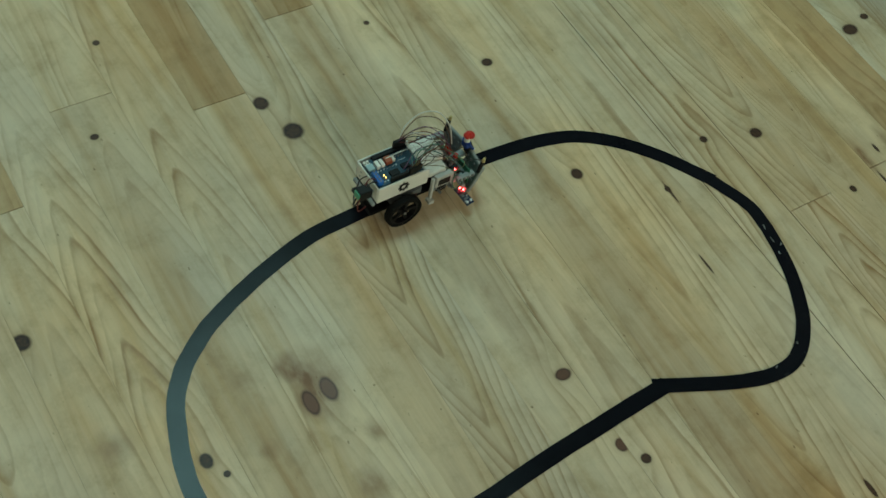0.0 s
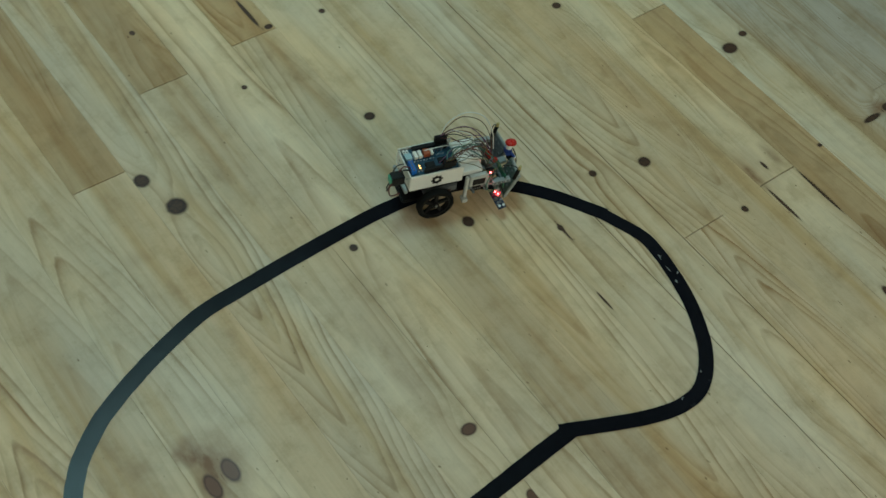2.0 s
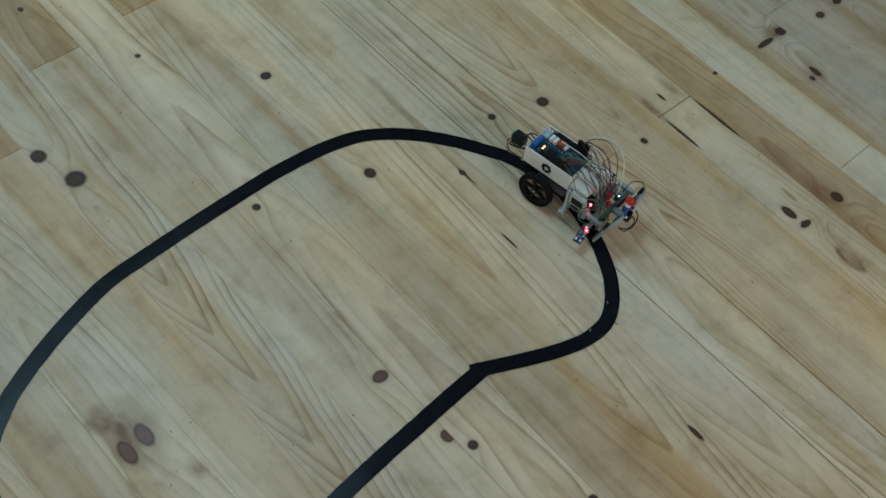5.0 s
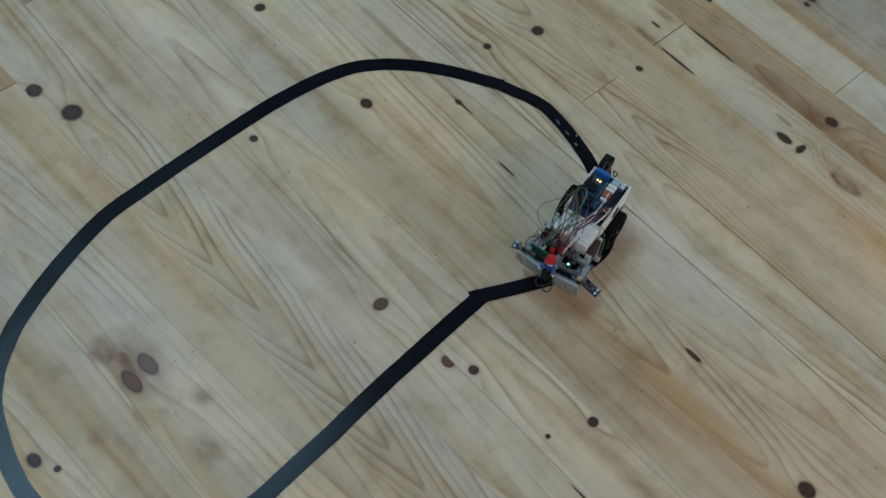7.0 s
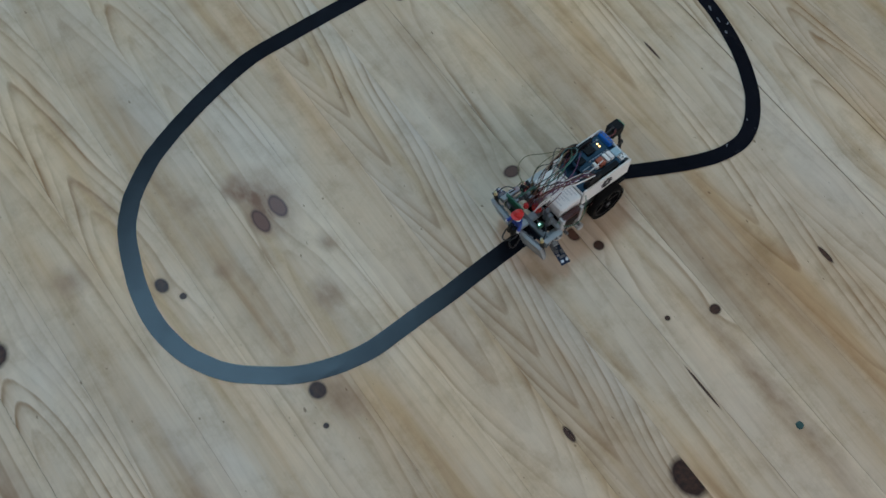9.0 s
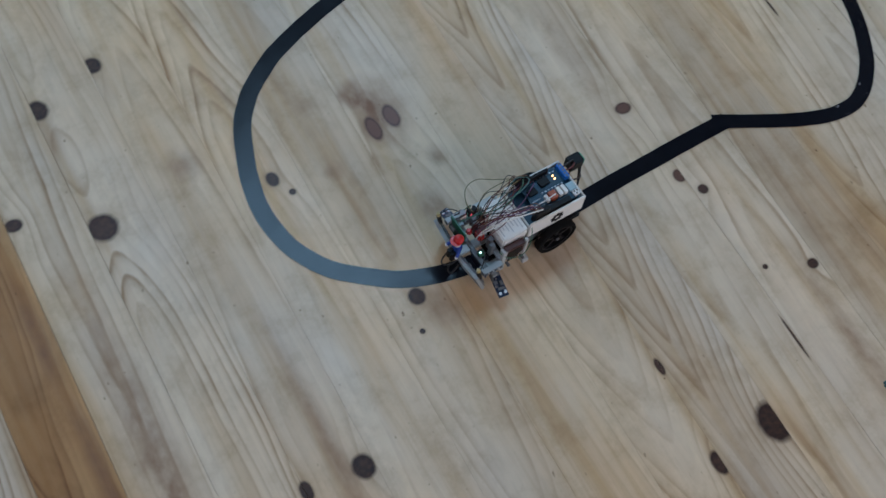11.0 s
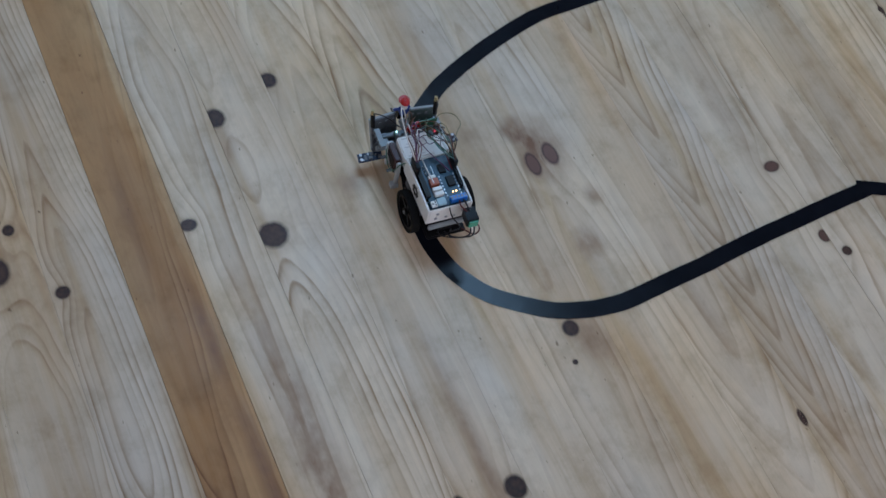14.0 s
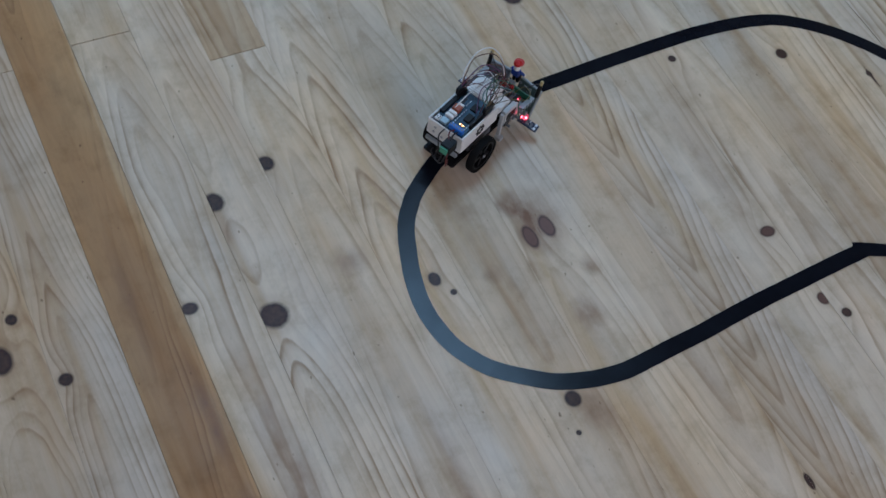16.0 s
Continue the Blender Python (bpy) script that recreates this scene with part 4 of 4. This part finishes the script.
    for m in (material("blue_toy_cloth", (0.02, 0.06, 0.3), 0.35), BLACK, WHITE, RED):
        data.materials.append(m)
    doll = new("toy_figure", data)
    doll.parent = robot
    tagged(doll, "small toy figure with a red cap and blue top")

    bm = bmesh.new()
    bmesh.ops.create_icosphere(bm, subdivisions=1, radius=0.0017, matrix=Matrix.Translation((0.1185, 0.0196, 0.0605)))
    part("diode", bm, LED_WHITE, robot, "lit greenish white diode", smooth=True)
    part("diode_base", box(0.112, 0.1215, 0.0165, 0.0225, 0.050, 0.0595, bevel=0.0006), GREENBOARD, robot)

    # loose wires
    rng = random.Random(5)
    long_wires = [
        ("white", 0.0012, [(0.03, 0.027, 0.112), (0.04, 0.034, 0.132), (0.07, 0.036, 0.148), (0.1, 0.028, 0.142), (0.116, 0.015, 0.115), (0.12, 0.006, 0.078)]),
        ("white", 0.0012, [(-0.005, 0.012, 0.103), (0.03, 0.014, 0.102), (0.07, 0.012, 0.098), (0.1, 0.01, 0.094), (0.113, 0.006, 0.082)]),
        ("brown", 0.0009, [(0.028, 0.027, 0.112), (0.04, 0.03, 0.13), (0.066, 0.034, 0.142), (0.095, 0.02, 0.138), (0.11, 0.005, 0.11), (0.114, 0.0, 0.078)]),
        ("purple", 0.0009, [(0.026, 0.027, 0.112), (0.045, 0.024, 0.128), (0.07, 0.022, 0.13), (0.09, 0.012, 0.118), (0.108, 0.0, 0.09), (0.112, -0.004, 0.078)]),
        ("red", 0.0009, [(0.034, 0.027, 0.112), (0.05, 0.022, 0.124), (0.075, 0.014, 0.122), (0.098, 0.0, 0.1), (0.115, -0.01, 0.074)]),
        ("black", 0.0009, [(0.036, 0.027, 0.112), (0.052, 0.02, 0.118), (0.078, 0.004, 0.112), (0.096, -0.014, 0.09), (0.112, -0.02, 0.07)]),
        ("olive", 0.0007, [(0.03, -0.03, 0.112), (0.06, -0.045, 0.112), (0.08, -0.06, 0.106), (0.1, -0.055, 0.104), (0.108, -0.038, 0.096), (0.1, -0.028, 0.08)]),
        ("teal", 0.0011, [(0.02, -0.028, 0.112), (0.025, -0.015, 0.122), (0.05, -0.008, 0.118), (0.085, -0.018, 0.096), (0.11, -0.03, 0.07)]),
        ("green", 0.001, [(0.024, -0.028, 0.112), (0.04, -0.012, 0.12), (0.075, -0.004, 0.112), (0.105, -0.02, 0.09), (0.12, -0.03, 0.07)]),
        ("green", 0.0008, [(0.045, 0.03, 0.09), (0.05, 0.04, 0.08), (0.056, 0.046, 0.06), (0.07, 0.048, 0.05), (0.09, 0.045, 0.06), (0.1, 0.036, 0.07)]),
        ("green", 0.0009, [(0.11, -0.03, 0.072), (0.1, -0.04, 0.07), (0.088, -0.05, 0.058), (0.094, -0.054, 0.044), (0.108, -0.05, 0.042), (0.114, -0.042, 0.05)]),
        ("brown", 0.0009, [(0.016, -0.028, 0.112), (0.04, -0.026, 0.128), (0.075, -0.02, 0.126), (0.1, -0.012, 0.1), (0.114, -0.012, 0.076)]),
        ("red", 0.0009, [(0.012, -0.022, 0.1), (0.04, -0.016, 0.114), (0.075, -0.008, 0.104), (0.1, -0.01, 0.088), (0.116, -0.012, 0.072)]),
        ("purple", 0.0009, [(0.01, -0.018, 0.1), (0.045, 0.002, 0.106), (0.075, 0.006, 0.097), (0.1, 0.006, 0.088), (0.113, 0.002, 0.078)]),
        ("black", 0.001, [(0.122, -0.043, 0.07), (0.118, -0.038, 0.082), (0.13, -0.046, 0.09), (0.143, -0.0495, 0.082)]),
        ("black", 0.001, [(0.122, 0.02, 0.074), (0.126, 0.034, 0.09), (0.136, 0.046, 0.09), (0.143, 0.0495, 0.082)]),
        ("black", 0.0013, [(0.152, 0.014, 0.064), (0.164, 0.012, 0.055), (0.166, 0.0, 0.04), (0.158, -0.01, 0.03), (0.147, -0.014, 0.034)]),
        ("black", 0.0013, [(0.148, 0.014, 0.044), (0.16, 0.016, 0.034), (0.158, 0.006, 0.022), (0.148, -0.004, 0.022)]),
    ]
    rear = [
        ("black", 0.0016, [(-0.04, -0.02, 0.1), (-0.052, -0.02, 0.104), (-0.06, -0.022, 0.099)]),
        ("red", 0.0014, [(-0.039, -0.014, 0.1), (-0.05, -0.012, 0.103), (-0.06, -0.018, 0.099)]),
        ("black", 0.0015, [(-0.073, -0.02, 0.084), (-0.079, -0.02, 0.07), (-0.074, -0.012, 0.055), (-0.062, 0.0, 0.045), (-0.05, 0.004, 0.04)]),
        ("black", 0.0015, [(-0.073, -0.026, 0.084), (-0.08, -0.024, 0.066), (-0.07, -0.008, 0.05), (-0.058, 0.01, 0.043), (-0.048, 0.014, 0.04)]),
        ("black", 0.0013, [(-0.038, 0.0, 0.094), (-0.056, 0.002, 0.09), (-0.068, -0.008, 0.075), (-0.06, 0.0, 0.055), (-0.05, -0.006, 0.042)]),
        ("red", 0.0013, [(-0.073, -0.028, 0.09), (-0.08, -0.032, 0.08), (-0.075, -0.03, 0.058), (-0.055, -0.02, 0.046)]),
    ]
    for tone, r, path in long_wires + rear:
        part("wire", tube(path, r * 0.85), WIRES[tone], robot, smooth=True)
    tones = ["brown", "black", "purple", "red", "olive", "brown", "white", "teal", "black", "brown"]
    for k in range(15):
        edge = 1 if k % 3 == 0 else -1
        a = (rng.uniform(0.016, 0.037), edge * rng.uniform(0.025, 0.03), 0.108)
        b = (rng.uniform(0.092, 0.12), rng.uniform(-0.034, 0.012), rng.uniform(0.06, 0.076))
        lift = rng.uniform(0.108, 0.136)
        mid = [(a[0] + (b[0] - a[0]) * u + rng.uniform(-0.008, 0.008), a[1] + (b[1] - a[1]) * u + rng.uniform(-0.012, 0.008), lift - 0.03 * u * u) for u in (0.25, 0.5, 0.75)]
        part("wire", tube([a, *mid, b], 0.0006), WIRES[tones[k % 10]], robot, smooth=True)
    part("plug_row", box(0.014, 0.036, -0.031, -0.025, 0.1, 0.114, bevel=0.001), BLACK, robot, "black jumper plugs")
    part("plug_row", box(0.018, 0.04, 0.0245, 0.0305, 0.1, 0.114, bevel=0.001), BLACK, robot, "black jumper plugs")
    bm = bmesh.new()
    for k in range(6):
        block(bm, 0.062 + 0.009 * k, 0.067 + 0.009 * k, -0.035 + 0.002 * (k % 2), -0.028, 0.056, 0.07 - 0.003 * (k % 3), bevel=0.0006)
    part("connector_row", bm, DARKGREY, robot)
    bm = bmesh.new()
    for k in range(6):
        block(bm, 0.096 + 0.004 * (k % 2), 0.103 + 0.004 * (k % 2), -0.03 + 0.01 * k, -0.0235 + 0.01 * k, 0.05, 0.07 + 0.003 * (k % 3), bevel=0.0006)
    part("pin_block", bm, DARKGREY, robot)
    return robot


floor = build_floor()
track = build_tape()
robot = build_robot()


def build_chip():
    """A flat uneven crumb of plastic on the planks."""
    rng = random.Random(3)
    bm = bmesh.new()
    ring = [(math.cos(k * math.pi / 4) * rng.uniform(0.0055, 0.0075), math.sin(k * math.pi / 4) * rng.uniform(0.0055, 0.0075)) for k in range(8)]
    low, high = [bm.verts.new((x, y, 0.0)) for x, y in ring], [bm.verts.new((x * 0.85, y * 0.85, 0.0014 + rng.uniform(0, 0.0005))) for x, y in ring]
    bm.faces.new(low[::-1])
    bm.faces.new(high)
    for k in range(8):
        bm.faces.new((low[k], low[(k + 1) % 8], high[(k + 1) % 8], high[k]))
    data = mesh_from(bm, "plastic_chip")
    data.materials.append(material("teal_plastic", (0.035, 0.09, 0.085), 0.5, spread=0.3, scale=300))
    chip = tagged(new("plastic_chip", data), "tiny dark teal plastic chip lying on the plank floor", "plastic chip")
    chip.location = (0.945, 0.059, 0.0)


build_chip()
wheels = [build_wheel(robot, 1), build_wheel(robot, -1)]

ROBOT_ROWS = [  # seconds, x, y of the axle's middle, heading
    (0.0, 0.771, 1.011, 1.8), (0.5, 0.846, 1.017, -1.7), (1.0, 0.918, 1.019, -6.0), (1.5, 0.990, 1.017, -10.7), (2.0, 1.066, 1.011, -16.4),
    (2.5, 1.127, 0.988, -23.1), (3.0, 1.184, 0.947, -38.2), (3.5, 1.235, 0.903, -55.0), (4.0, 1.275, 0.845, -62.4), (4.5, 1.303, 0.782, -71.0),
    (5.0, 1.322, 0.716, -82.0), (5.5, 1.322, 0.648, -95.0), (6.0, 1.302, 0.588, -112.0), (6.5, 1.263, 0.540, -133.0), (7.0, 1.207, 0.504, -166.2),
    (7.5, 1.142, 0.500, -183.0), (8.0, 1.072, 0.510, -186.0), (8.5, 1.000, 0.521, -185.2), (9.0, 0.922, 0.519, -175.1), (9.5, 0.850, 0.512, -173.0),
    (10.0, 0.777, 0.505, -174.0), (10.5, 0.702, 0.498, -175.0), (11.0, 0.626, 0.494, -176.0), (11.5, 0.548, 0.494, -180.0), (12.0, 0.469, 0.506, -194.1),
    (12.5, 0.407, 0.534, -207.8), (13.0, 0.349, 0.573, -228.7), (13.5, 0.316, 0.632, -256.8), (14.0, 0.304, 0.707, -273.9), (14.5, 0.312, 0.773, -280.1),
    (15.0, 0.342, 0.845, -307.6), (15.5, 0.391, 0.887, -324.2), (16.0, 0.456, 0.933, -334.1),
]


AXLE = {1: 0.04, -1: -0.046}  # each wheel's offset from the middle line


def motions():
    """The robot follows the tape; each wheel turns by the way that it rolls."""
    walk(robot, [(t, pose(x, y, 0.0012, 0, 0, a)) for t, x, y, a in ROBOT_ROWS])
    for wheel, side in zip(wheels, (1, -1)):
        turn, rows = 0.0, [(0.0, pose(0, AXLE[side], 0.0325))]
        for (t0, x0, y0, a0), (t1, x1, y1, a1) in zip(ROBOT_ROWS, ROBOT_ROWS[1:]):
            way = math.hypot(x1 - x0, y1 - y0) - side * radians(a1 - a0) * 0.051
            for k in (1, 2, 3):
                turn += math.degrees(way / 3 / 0.0325)
                rows.append((t0 + (t1 - t0) * k / 3, pose(0, AXLE[side], 0.0325, 0, turn, 0)))
        walk(wheel, rows)


motions()
